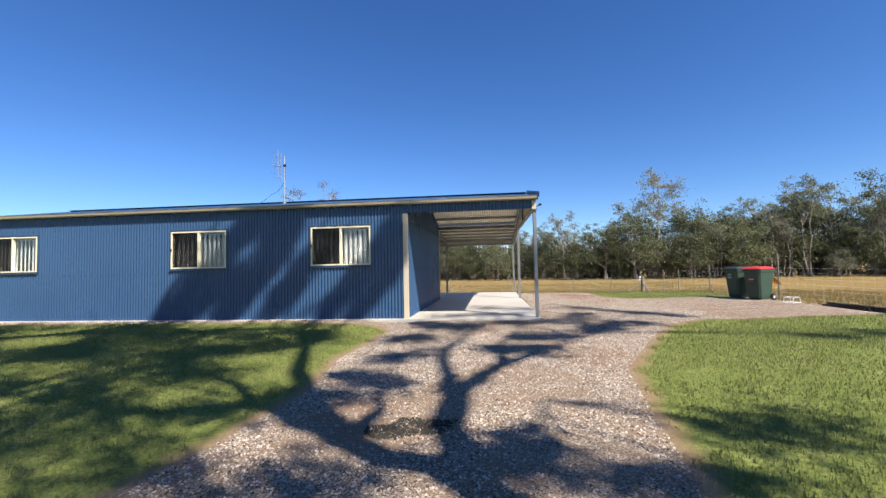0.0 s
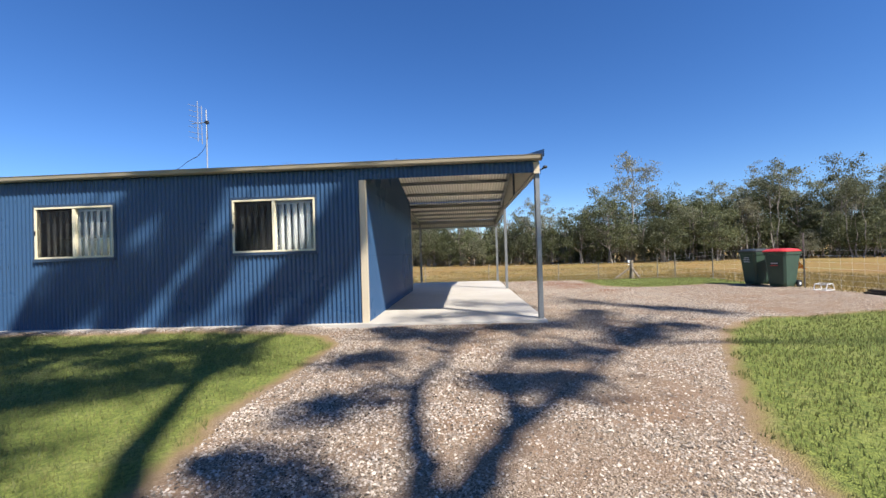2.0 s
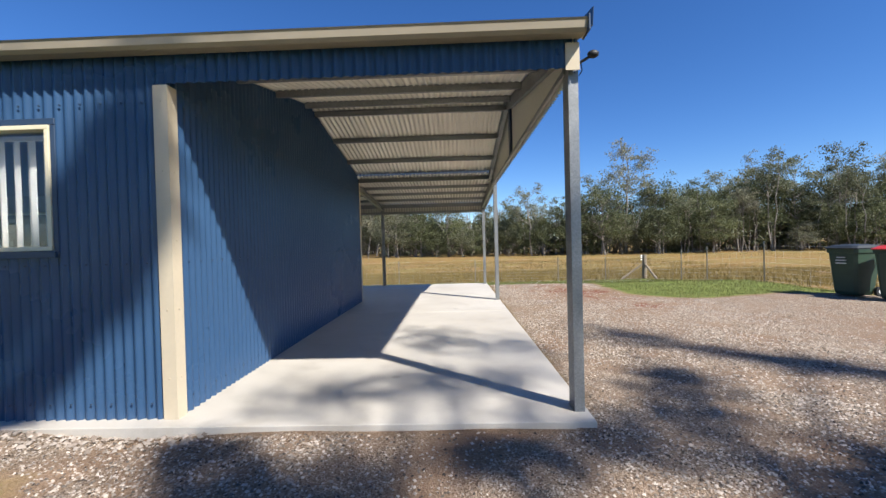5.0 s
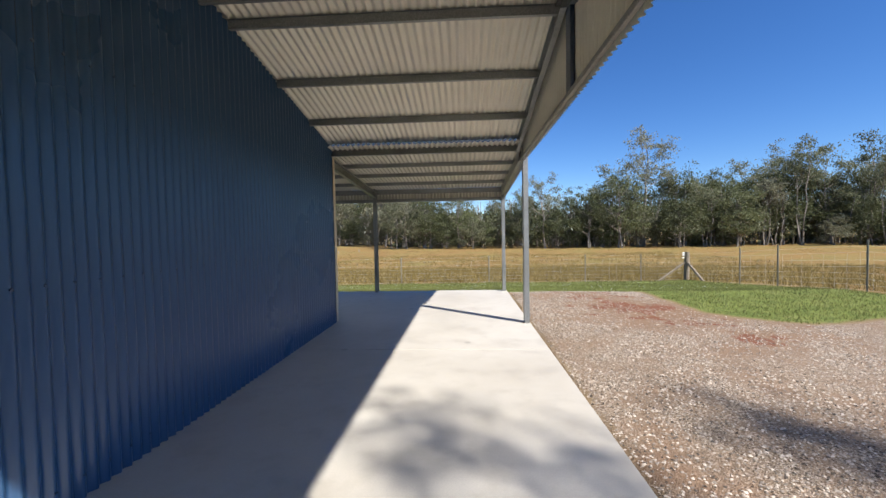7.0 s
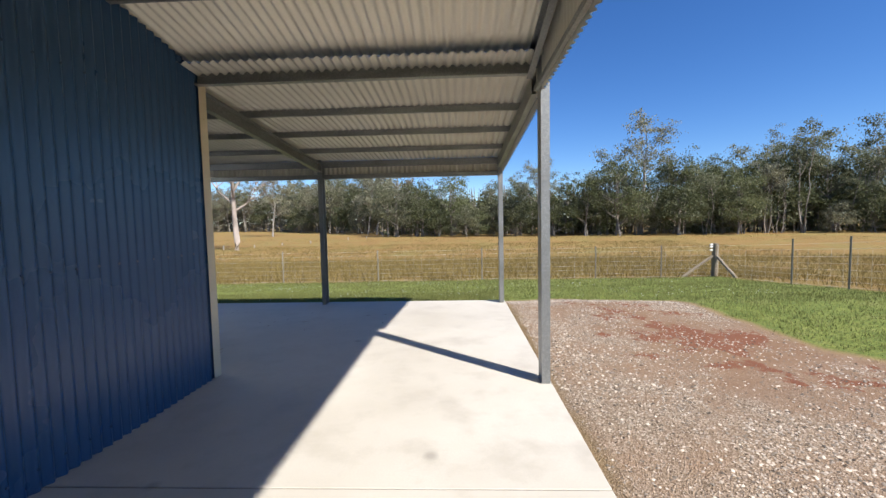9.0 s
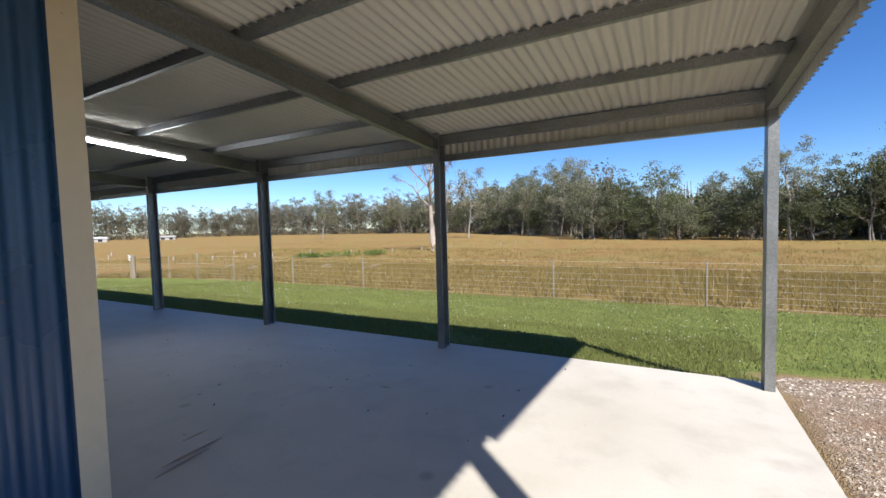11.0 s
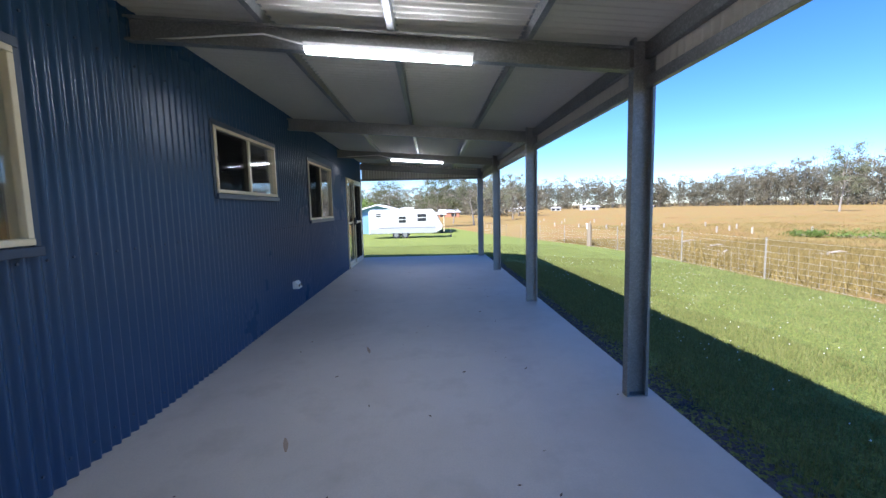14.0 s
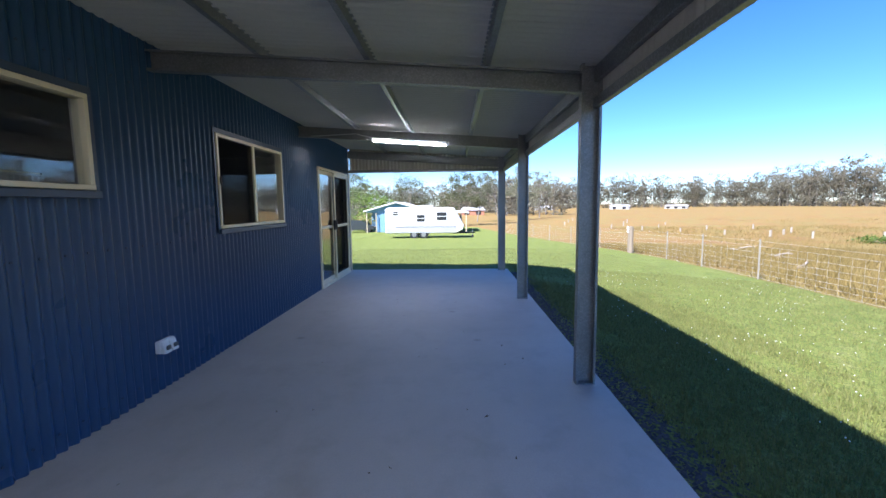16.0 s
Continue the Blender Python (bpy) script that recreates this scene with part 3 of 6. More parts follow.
def post(x, y, top, face, group="veranda posts"):
    """Lipped C post standing on the slab; face: the way its web looks ('x' or 'y')."""
    p = thing("post", x, y, 0, "galvanised steel C-section post bolted to the slab", "post", group)
    d, f = 0.15, 0.07
    o = channel(d, f, 0.018, 0.005)
    if face == "x":
        pts = [(-0.035 + h, s) for s, h in o][::-1]
    else:
        pts = [(s * 0.68, -0.035 + h) for s, h in o]
    vs = [(a, b, z) for z in (0.0, top) for a, b in pts]
    n = len(o)
    fs = [(i, (i + 1) % n, n + (i + 1) % n, n + i) for i in range(n)] + [tuple(range(n))[::-1], tuple(range(n, 2 * n))]
    raw("shaft", vs, fs, GALV, p)
    for s in (-0.035, 0.035):
        a = (-0.031, s, 0.05) if face == "x" else (s, -0.036, 0.05)
        b = (-0.018, s, 0.05) if face == "x" else (s, -0.048, 0.05)
        rodded("bolt", a, b, 0.011, GALV, p, n=6)
    boxed("base_angle", (-0.045, 0.030, -0.07, 0.07, 0.0, 0.006) if face == "x" else (-0.05, 0.05, -0.03, 0.05, 0.0, 0.006), GALV, p, bevel=0.001)
    return p


for xx in BACK_X[1:]:
    post(xx, V, lean_z(V) - 0.02, "x")
post(W + 0.02, V, lean_z(V) - 0.02, "x", "carport posts")
post(W + 0.035, 5.93, roof_z(5.93) - 0.03, "x", "carport posts")
post(W + 0.02, 0.10, roof_z(0.10) - 0.03, "x", "carport posts")


def build_gutter():
    q = [(0, 0), (0.0, -0.115), (-0.085, -0.115), (-0.112, -0.085), (-0.118, -0.02), (-0.128, 0.0), (-0.118, 0.006), (-0.112, -0.004), (-0.106, -0.08), (-0.082, -0.107), (-0.008, -0.107), (-0.008, 0)]
    q = [(a, h * 0.72) for a, h in q]
    for name, y, z, sgn in (("gutter", -0.045, 2.70, 1), ("gutter", V + 0.11, lean_z(V + 0.1) - 0.03, -1)):
        vs = [(x, y + sgn * a, z + h) for x in (B - 0.14, 2.97) for a, h in q]
        n = len(q)
        fs = [(i, (i + 1) % n, n + (i + 1) % n, n + i) for i in range(n)] + [tuple(range(n))[::-1], tuple(range(n, 2 * n))]
        tagged(raw(name, vs, fs, GUTTER if sgn > 0 else BLUE), "cream quad-profile steel gutter along the eave" if sgn > 0 else "blue steel gutter along the veranda eave", "gutter", kind="structure")
    tagged(boxed("gutter_end", (2.97, 2.985, -0.18, -0.03, 2.612, 2.72), NAVY), "dark end stop of the front gutter", "trim", kind="structure")
    tagged(boxed("corner_flashing", (W - 0.045, W + 0.052, -0.030, -0.024, 2.41, 2.60), CREAM, bevel=0.001), "cream flashing at the carport corner", "trim", kind="structure")
    for y0, y1 in ((-0.12, L / 2), (L + 0.05, L / 2)):
        tagged(extruded("barge_cap", [(-0.03, 0.02), (0.05, 0.02), (0.05, -0.10), (0.046, -0.10), (0.046, 0.016), (-0.03, 0.016)], (2.97, y0, roof_z(y0)), (2.97, y1, roof_z(y1)), (1, 0, 0) if y0 < 1 else (1, 0, 0), NAVY),
               "folded dark barge capping along the gable", "trim", "barge cappings", "structure")


build_gutter()


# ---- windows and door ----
# Blind fabric darkened: the dim light behind the veranda glass is in its colour.
BLIND_SHADED = worn("shaded_blind_fabric", (0.22, 0.205, 0.18), (0.17, 0.16, 0.14), 0.8, 0, 2, 60, 0.03)
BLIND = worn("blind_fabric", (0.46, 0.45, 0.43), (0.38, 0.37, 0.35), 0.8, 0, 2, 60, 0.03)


def screen():
    m, t, b = material("fly_screen")
    b.inputs["Base Color"].default_value = (0.012, 0.012, 0.013, 1)
    b.inputs["Alpha"].default_value = 0.48
    b.inputs["Roughness"].default_value, b.inputs["Specular IOR Level"].default_value = 1.0, 0.0
    return m


SCREEN = screen()
FRAME = worn("cream_window_frame", (0.72, 0.64, 0.45), (0.64, 0.565, 0.385), 0.35, 0, 2, 40, 0.0)


def window(number, x0, x1, z0, z1, y, out, blinds, slide_left=True, sill=False):
    """Sliding window in a wall along x; out: +1 or -1, the way outside lies. Frame proud of the cladding."""
    w = thing("window_%d" % number, (x0 + x1) / 2, y, z0, "cream aluminium sliding window with a dark surround" + (" and vertical blinds" if blinds else ""), "window", "sliding windows")
    w["kind"] = "structure"
    a, b, h = (x0 - x1) / 2, (x1 - x0) / 2, z1 - z0
    f = 0.032

    def bar(name, xa, xb, ya, yb, za, zb, m=FRAME, parent=w, bevel=0.003):
        ya, yb = sorted((ya * out, yb * out))
        return boxed(name, (xa, xb, ya, yb, za, zb), m, parent, bevel=bevel)

    bar("surround", a - 0.04, b + 0.04, 0.009, 0.020, h + 0.002, h + 0.05, NAVY)
    bar("surround", a - 0.04, a - 0.002, 0.009, 0.020, -0.04, h, NAVY)
    bar("surround", b + 0.002, b + 0.04, 0.009, 0.020, -0.04, h, NAVY)
    bar("sill", a - 0.03, b + 0.03, 0.009, 0.045, -0.052, -0.006, FRAME if sill else NAVY)
    bar("head", a, b, -0.06, 0.030, h - f, h)
    bar("foot", a, b, -0.06, 0.034, 0, f)
    bar("jamb", a, a + f, -0.06, 0.030, f + 0.001, h - f - 0.001)
    bar("jamb", b - f, b, -0.06, 0.030, f + 0.001, h - f - 0.001)
    bar("meeting_stile", -0.024, 0.024, -0.045, 0.022, f + 0.001, h - f - 0.001)
    p = bar("pane", a + f - 0.005, -0.022, -0.012, -0.006, f - 0.004, h - f + 0.004, GLASS, bevel=0)
    q = bar("pane", 0.022, b - f + 0.005, -0.030, -0.024, f - 0.004, h - f + 0.004, GLASS, bevel=0)
    p.visible_shadow = q.visible_shadow = False
    bar("fly_screen", (a + f - 0.004) if slide_left else 0.023, -0.023 if slide_left else (b - f + 0.004), 0.004, 0.006, f - 0.003, h - f + 0.003, SCREEN, bevel=0)
    bar("latch", (a + 0.012) if slide_left else (b - 0.034), (a + 0.034) if slide_left else (b - 0.012), 0.031, 0.046, h * 0.47, h * 0.55, DARK)
    if blinds:
        n = int((b - a - 0.08) / 0.118)
        rail = bar("headrail", a + 0.02, b - 0.02, -0.16, -0.12, h - 0.075, h - 0.035, BLIND)
        ang = radians(blinds)
        for k in range(n):
            cx = a + 0.09 + k * 0.118
            tilt = ang + 0.05 * math.sin(k * 2.3)
            dx, dy = 0.055 * math.cos(tilt), 0.055 * math.sin(tilt)
            cy = -0.14 * out
            vs = []
            for z in (0.012, h - 0.076):
                for s, bow in ((-1, 0), (0, 0.012), (1, 0)):
                    vs.append((cx + s * dx - bow * math.sin(tilt), cy + s * dy + bow * math.cos(tilt), z))
                for s, bow in ((1, 0), (0, 0.012), (-1, 0)):
                    vs.append((cx + s * dx - (bow - 0.0015) * math.sin(tilt), cy + s * dy + (bow - 0.0015) * math.cos(tilt), z))
            fs = [(i, (i + 1) % 6, 6 + (i + 1) % 6, 6 + i) for i in range(6)] + [(5, 4, 3, 2, 1, 0), (6, 7, 8, 9, 10, 11)]
            # Slats on the veranda side get the fabric with shade in its colour.
            raw("slat", vs, fs, BLIND if out < 0 else BLIND_SHADED, w)
    return w


for i, (xa, xb) in enumerate(FRONT_WINDOWS):
    window(i + 1, xa, xb, 1.25, 2.16, 0.0, -1, 157)
for i, (xa, xb, za, zb) in enumerate(BACK_WINDOWS):
    window(i + 4, xa, xb, za, zb, L, 1, 22 if i == 0 else 0, False)


def build_door():
    x0, x1, z0, z1 = DOOR
    d = thing("door_1", (x0 + x1) / 2, L, 0.0, "cream aluminium sliding glass door with a fly-screen leaf", "door")
    d["kind"] = "structure"
    a, b = (x0 - x1) / 2, (x1 - x0) / 2
    boxed("frame_head", (a, b, -0.06, 0.035, z1 - 0.045, z1), FRAME, d)
    boxed("frame_foot", (a, b, -0.06, 0.045, 0.002, 0.035), FRAME, d)
    boxed("frame_jamb", (a, a + 0.045, -0.06, 0.035, 0.036, z1 - 0.046), FRAME, d)
    boxed("frame_jamb", (b - 0.045, b, -0.06, 0.035, 0.036, z1 - 0.046), FRAME, d)
    for name, s0, s1, y, gl in (("sliding_leaf", 0.01, b - 0.047, -0.030, GLASS), ("fixed_leaf", a + 0.047, 0.03, -0.052, GLASS), ("screen_leaf", a + 0.05, 0.06, 0.018, SCREEN)):
        leaf = boxed(name, (s0, s0 + 0.05, y - 0.01, y + 0.012, 0.037, z1 - 0.047), FRAME, d)
        boxed("stile", (s1 - 0.05, s1, y - 0.01, y + 0.012, 0.037, z1 - 0.047), FRAME, leaf)
        boxed("rail", (s0 + 0.051, s1 - 0.051, y - 0.01, y + 0.012, z1 - 0.11, z1 - 0.047), FRAME, leaf)
        boxed("rail", (s0 + 0.051, s1 - 0.051, y - 0.01, y + 0.012, 0.037, 0.12), FRAME, leaf)
        boxed("rail", (s0 + 0.051, s1 - 0.051, y - 0.008, y + 0.010, 1.02, 1.07), FRAME, leaf)
        boxed("pane", (s0 + 0.046, s1 - 0.046, y - 0.003, y + 0.003, 0.115, z1 - 0.105), gl, leaf, bevel=0)
    boxed("handle", (0.075, 0.10, 0.0, 0.05, 0.98, 1.16), DARK, d, bevel=0.006)
    boxed("handle", (0.02, 0.045, 0.031, 0.06, 0.98, 1.14), DARK, d, bevel=0.006)


build_door()


# ---- trees ----
def limb_mesh(paths, sides=7):
    """Tapered tubes along paths of (point, radius)."""
    verts, faces = [], []
    for path in paths:
        base = len(verts)
        for i, (p, r) in enumerate(path):
            p = Vector(p)
            d = Vector(path[min(i + 1, len(path) - 1)][0]) - Vector(path[max(i - 1, 0)][0])
            q = d.to_track_quat("Z", "Y")
            for k in range(sides):
                a = 2 * math.pi * k / sides
                wob = 1 + 0.12 * math.sin(3 * a + i * 1.7)
                verts.append(tuple(p + q @ Vector((r * wob * math.cos(a), r * wob * math.sin(a), 0))))
        for i in range(len(path) - 1):
            for k in range(sides):
                a, b = base + i * sides + k, base + i * sides + (k + 1) % sides
                faces.append((a, b, b + sides, a + sides))
    return verts, faces


def leaf_mesh(centres, radii, per, size, rng, flat=0.55, droop=0.0):
    """Many small pointed leaves in loose clusters, as arrays of quads."""
    centres, radii = np.asarray(centres, float), np.asarray(radii, float)
    n = len(centres) * per
    c = np.repeat(centres, per, 0)
    r = np.repeat(radii, per)[:, None]
    off = rng.normal(0, 0.5, (n, 3)) * r * np.array([1, 1, flat])
    p = c + off
    d = rng.normal(0, 1, (n, 3))
    d[:, 2] -= droop
    d /= np.linalg.norm(d, axis=1)[:, None]
    e = np.cross(d, rng.normal(0, 1, (n, 3)))
    e /= np.linalg.norm(e, axis=1)[:, None] + 1e-9
    s = size * rng.uniform(0.6, 1.4, (n, 1))
    verts = np.stack([p - d * s, p + e * s * 0.42, p + d * s, p - e * s * 0.42], 1).reshape(-1, 3)
    return verts, np.arange(n * 4).reshape(-1, 4)


def gum(seed, height, first, spread, clusters, per, size, leaf, lean=0.0, trunk=0.22, forks=6, puff=1.0, label="", stems=1):
    """A eucalypt: trunk and limbs that fork upwards, with leaf clumps round the ends of the twigs."""
    rng, rnd = np.random.default_rng(seed), random.Random(seed)
    paths, tips = [], []
    for st in range(stems):
        ox, oy = (rnd.uniform(-0.8, 0.8), rnd.uniform(-0.8, 0.8)) if st else (0, 0)
        spine, x, y = [], ox, oy
        for i in range(7):
            k = i / 6
            spine.append(((x, y, -0.3 + k * (height * 0.86 + 0.3)), trunk * (1.25 if i == 0 else 1 - 0.82 * k)))
            x += rnd.uniform(-0.03, 0.03) * height + lean * height / 6
            y += rnd.uniform(-0.03, 0.03) * height
        paths.append(spine)
        tips.append(spine[-1][0])
        for f in range(forks):
            k = first + (0.95 - first) * (f + rnd.random() * 0.7) / forks
            j = min(5, int(k * 6))
            w = k * 6 - j
            a, b = Vector(spine[j][0]), Vector(spine[j + 1][0])
            p = a.lerp(b, w)
            az = f * 2.4 + rnd.uniform(-0.6, 0.6)
            reach = spread * (1.15 - 0.55 * k) * rnd.uniform(0.6, 1.15)
            rise = height * rnd.uniform(0.08, 0.2)
            m = p + Vector((math.cos(az) * reach * 0.5, math.sin(az) * reach * 0.5, rise * 0.45))
            e = p + Vector((math.cos(az) * reach, math.sin(az) * reach, rise))
            r = trunk * (1 - 0.75 * k) * 0.55
            paths.append([(tuple(p), r), (tuple(m), r * 0.7), (tuple(e), r * 0.25)])
            tips.append(tuple(e))
            for g in range(3):
                az2 = az + rnd.uniform(-1.2, 1.2)
                q = m.lerp(e, rnd.uniform(0.2, 0.8))
                e2 = q + Vector((math.cos(az2) * reach * 0.4, math.sin(az2) * reach * 0.4, rise * rnd.uniform(0.2, 0.8)))
                paths.append([(tuple(q), r * 0.4), (tuple(e2), r * 0.12)])
                tips.append(tuple(e2))
    wood = limb_mesh(paths, 6)
    cs, rs = [], []
    for i in range(clusters):
        t = tips[i % len(tips)]
        cs.append((t[0] + rnd.gauss(0, 0.12) * spread, t[1] + rnd.gauss(0, 0.12) * spread, t[2] + rnd.gauss(0, 0.04) * height))
        rs.append(puff * rnd.uniform(0.5, 1.25))
    tree = thing("gum_tree", 0, 0, 0, label, "tree", "paddock trees")
    raw("trunk", *wood, WOODS_BARK, tree, smooth=True)
    crown = sheet_mesh("crown", *leaf_mesh(cs, rs, per, size, rng), leaf, tree)
    return tree


TALL = gum(3, 24, 0.42, 5.0, 86, 50, 0.20, LEAF, trunk=0.34, forks=9, puff=1.45, label="tall pale-trunked gum tree with an open crown")
MID = gum(5, 19, 0.30, 5.0, 96, 48, 0.20, LEAF, trunk=0.26, forks=10, puff=1.5, label="grey-green gum tree with a wide airy crown")
BUSHY = gum(8, 14, 0.18, 4.2, 100, 48, 0.20, LEAF_DARK, trunk=0.18, forks=10, puff=1.6, label="dense dark-leaved gum tree at the edge of the woods", stems=2)
SMALL = gum(11, 8.5, 0.10, 3.2, 90, 44, 0.19, LEAF_DARK, trunk=0.10, forks=8, puff=1.35, label="low bushy tree at the foot of the woods", stems=3)
THIN = gum(14, 17, 0.62, 3.0, 52, 48, 0.19, LEAF, trunk=0.15, forks=6, puff=1.2, label="slender pale gum stems with a small high crown", stems=3)


def stand(kind, x, y, scale=1.0, rnd=random, tall=1.0):
    t = copy_thing(kind, pose(x, y, high(x, y), 0, 0, rnd.uniform(0, 360)) @ Matrix.Diagonal((scale, scale, scale * tall, 1)))
    return t


def build_woods():
    rnd = random.Random(77)
    # near edge of the woods, from the far side of the paddock round to the creek
    def row(a, b, n, back, kinds, lo, hi):
        for i in range(n):
            k = (i + rnd.uniform(-0.4, 0.4)) / n
            x, y = a[0] + (b[0] - a[0]) * k, a[1] + (b[1] - a[1]) * k
            stand(rnd.choice(kinds), x + rnd.uniform(-2, 2), y + back + rnd.uniform(-3, 3), rnd.uniform(lo, hi), rnd, rnd.uniform(0.9, 1.12))
    row((32, 82), (125, 66), 26, 0, [SMALL, SMALL, BUSHY, THIN], 0.6, 1.05)
    row((34, 86), (130, 72), 30, 7, [MID, BUSHY, BUSHY, THIN], 0.72, 0.98)
    row((40, 86), (140, 72), 28, 4, [MID, BUSHY, BUSHY], 0.85, 1.02)
    row((-12, 96), (32, 83), 18, 0, [SMALL, SMALL, BUSHY], 0.65, 0.9)
    row((-16, 100), (34, 86), 16, 8, [BUSHY, MID, THIN], 0.55, 0.72)
    row((-16, 104), (36, 92), 10, 17, [MID, BUSHY], 0.6, 0.75)
    row((-70, 175), (-14, 112), 16, 0, [SMALL, BUSHY, MID], 0.8, 1.1)
    row((-75, 185), (-14, 120), 15, 10, [MID, TALL, THIN], 0.85, 1.1)
    row((-160, 225), (-70, 190), 15, 0, [MID, BUSHY, THIN, TALL], 0.85, 1.15)
    stand(TALL, 38.0, 86.0, 0.98, rnd)
    stand(TALL, 18.0, 84.0, 0.62, rnd)
    # single trees out in the paddock
    stand(MID, -49.0, 115.0, 1.05, rnd)
    stand(MID, -108.0, 117.0, 0.92, rnd)
    # behind the neighbour's shed
    for x, y, s in ((-66, 2, 0.55), (-70, 9, 0.62), (-64, -6, 0.6), (-75, 16, 0.55), (-95, 24, 0.6), (-110, 30, 0.6), (-88, 13, 0.5)):
        stand(rnd.choice([MID, BUSHY]), x, y, s, rnd)
    for t in (TALL, MID, BUSHY, SMALL, THIN):
        t.matrix_world = pose(rnd.uniform(60, 120), 108 + rnd.uniform(0, 12), -1.1, 0, 0, rnd.uniform(0, 360))


build_woods()


def tree_of(name, label, nodes, chains, clumps, per, size, puff, seed, leaf=LEAF):
    """A tree by its joints: nodes name -> (x, y, z, radius); chains list joints in order; clumps are leaf centres."""
    paths = [[(nodes[j][:3], nodes[j][3]) for j in ch] for ch in chains]
    fine = []
    for path in paths:
        out = []
        for (p, r), (q, s) in zip(path, path[1:]):
            for k in range(4):
                w = k / 4
                v = Vector(p).lerp(Vector(q), w) + Vector((noise.noise(Vector(p) + Vector((w * 3, 0, 0))), noise.noise(Vector(p) + Vector((0, w * 3, 5))), 0)) * 0.10 * (0 < w)
                out.append((tuple(v), r + (s - r) * w))
        out.append(path[-1])
        fine.append(out)
    tree = thing(name, nodes["base"][0], nodes["base"][1], high(nodes["base"][0], nodes["base"][1]), label, "tree")
    back = tree.matrix_world.inverted()
    rng = np.random.default_rng(seed)
    tips = [p for path in fine for p, r in path[2:] if r < 0.16]
    for c in clumps:
        c = c[:3]
        near = min(tips, key=lambda t: (Vector(t) - Vector(c)).length)
        mid = Vector(near).lerp(Vector(c), 0.5) + Vector((0, 0, 0.15))
        fine.append([(near, 0.03), (tuple(mid), 0.02), (tuple(c), 0.008)])
    v, f = limb_mesh(fine, 7)
    raw("trunk", [back @ Vector(p) for p in v], f, BARK, tree, smooth=True)
    lv, lq = leaf_mesh([c[:3] for c in clumps], [(c[3] if len(c) > 3 else puff) * rng.uniform(0.7, 1.3) for c in clumps], per, size, rng, 0.8, 0.6)
    m = np.array(back)
    sheet_mesh("crown", lv @ m[:3, :3].T + m[:3, 3], lq, leaf, tree)
    return tree


def over(gx, gy, h):
    """The point at height h whose shade falls at gx, gy."""
    return (gx + h * SUN.x / SUN.z, gy + h * SUN.y / SUN.z, h)


def build_drive_tree():
    """The old gum beside the drive: a forked trunk whose limbs reach over it."""
    J = {"base": (4.75, -9.95, -0.35, 0.26), "bole": (*over(1.76, -6.9, 4.0), 0.15), "fork": (*over(1.62, -5.25, 5.5), 0.12),
         "l1": (*over(1.41, -4.35, 6.8), 0.085), "l2": (*over(1.26, -3.3, 7.8), 0.075), "l3": (*over(1.45, -2.3, 9.0), 0.055), "l4": (*over(1.7, -0.9, 10.2), 0.03),
         "r1": (*over(1.84, -4.65, 6.1), 0.10), "r2": (*over(2.13, -3.99, 7.0), 0.085), "r3": (*over(2.98, -2.75, 8.4), 0.06), "r4": (*over(3.8, -1.6, 9.6), 0.03), "r5": (*over(2.06, -2.9, 8.0), 0.055), "r6": (*over(2.5, -1.2, 9.6), 0.025),
         "m1": (*over(0.86, -6.4, 4.8), 0.14), "m2": (*over(0.02, -5.2, 6.0), 0.13), "m3": (*over(-0.56, -4.2, 7.0), 0.12), "m4": (*over(-1.2, -2.4, 8.6), 0.085), "m5": (*over(-1.38, -0.7, 10.0), 0.05), "m6": (*over(-2.4, -1.0, 9.8), 0.03),
         "n1": (*over(-0.25, -5.65, 5.9), 0.085), "n2": (*over(-0.8, -5.1, 6.6), 0.075), "n3": (*over(-1.9, -4.4, 7.6), 0.065), "n4": (*over(-3.2, -3.5, 9.0), 0.03), "n5": (*over(-1.5, -6.0, 7.0), 0.06), "n6": (*over(-2.9, -5.4, 8.4), 0.03),
         "k1": (*over(0.95, -5.6, 5.6), 0.04), "k2": (*over(0.7, -4.6, 6.6), 0.02), "s1": (*over(2.25, -6.5, 5.6), 0.03), "s2": (*over(2.5, -5.4, 6.6), 0.02)}
    chains = [("base", "bole", "fork", "l1", "l2", "l3", "l4"), ("fork", "r1", "r2", "r3", "r4"), ("r2", "r5", "r6"), ("bole", "m1", "m2", "m3", "m4", "m5"), ("m4", "m6"), ("m1", "n1", "n2", "n3", "n4"), ("n1", "n5", "n6"), ("m1", "k1", "k2"), ("bole", "s1", "s2")]
    rnd = random.Random(21)
    clumps = []

    def spray(n, a, b, wide, h, r):
        """Leaf clumps strung out so that their shade runs from a to b on the ground."""
        for k in range(n):
            w = (k + rnd.random()) / n
            clumps.append((*over(a[0] + (b[0] - a[0]) * w + rnd.uniform(-wide, wide), a[1] + (b[1] - a[1]) * w + rnd.uniform(-wide, wide), h + rnd.uniform(-0.7, 0.7)), r * rnd.uniform(1.1, 1.5)))

    # over the near drive and both lawns
    spray(9, (-0.9, -7.0), (1.5, -7.0), 0.30, 6.5, 0.42)
    spray(4, (2.32, -6.3), (2.12, -6.95), 0.08, 6.0, 0.22)
    spray(4, (2.6, -7.0), (3.6, -6.85), 0.15, 6.2, 0.32)
    spray(4, (3.5, -6.3), (4.7, -5.8), 0.2, 6.4, 0.34)
    spray(8, (-1.4, -6.2), (-3.0, -5.4), 0.25, 7.5, 0.42)
    spray(7, (-1.2, -6.9), (-2.6, -6.4), 0.3, 7.5, 0.45)
    spray(8, (-1.3, -5.0), (-2.8, -4.2), 0.25, 8.0, 0.36)
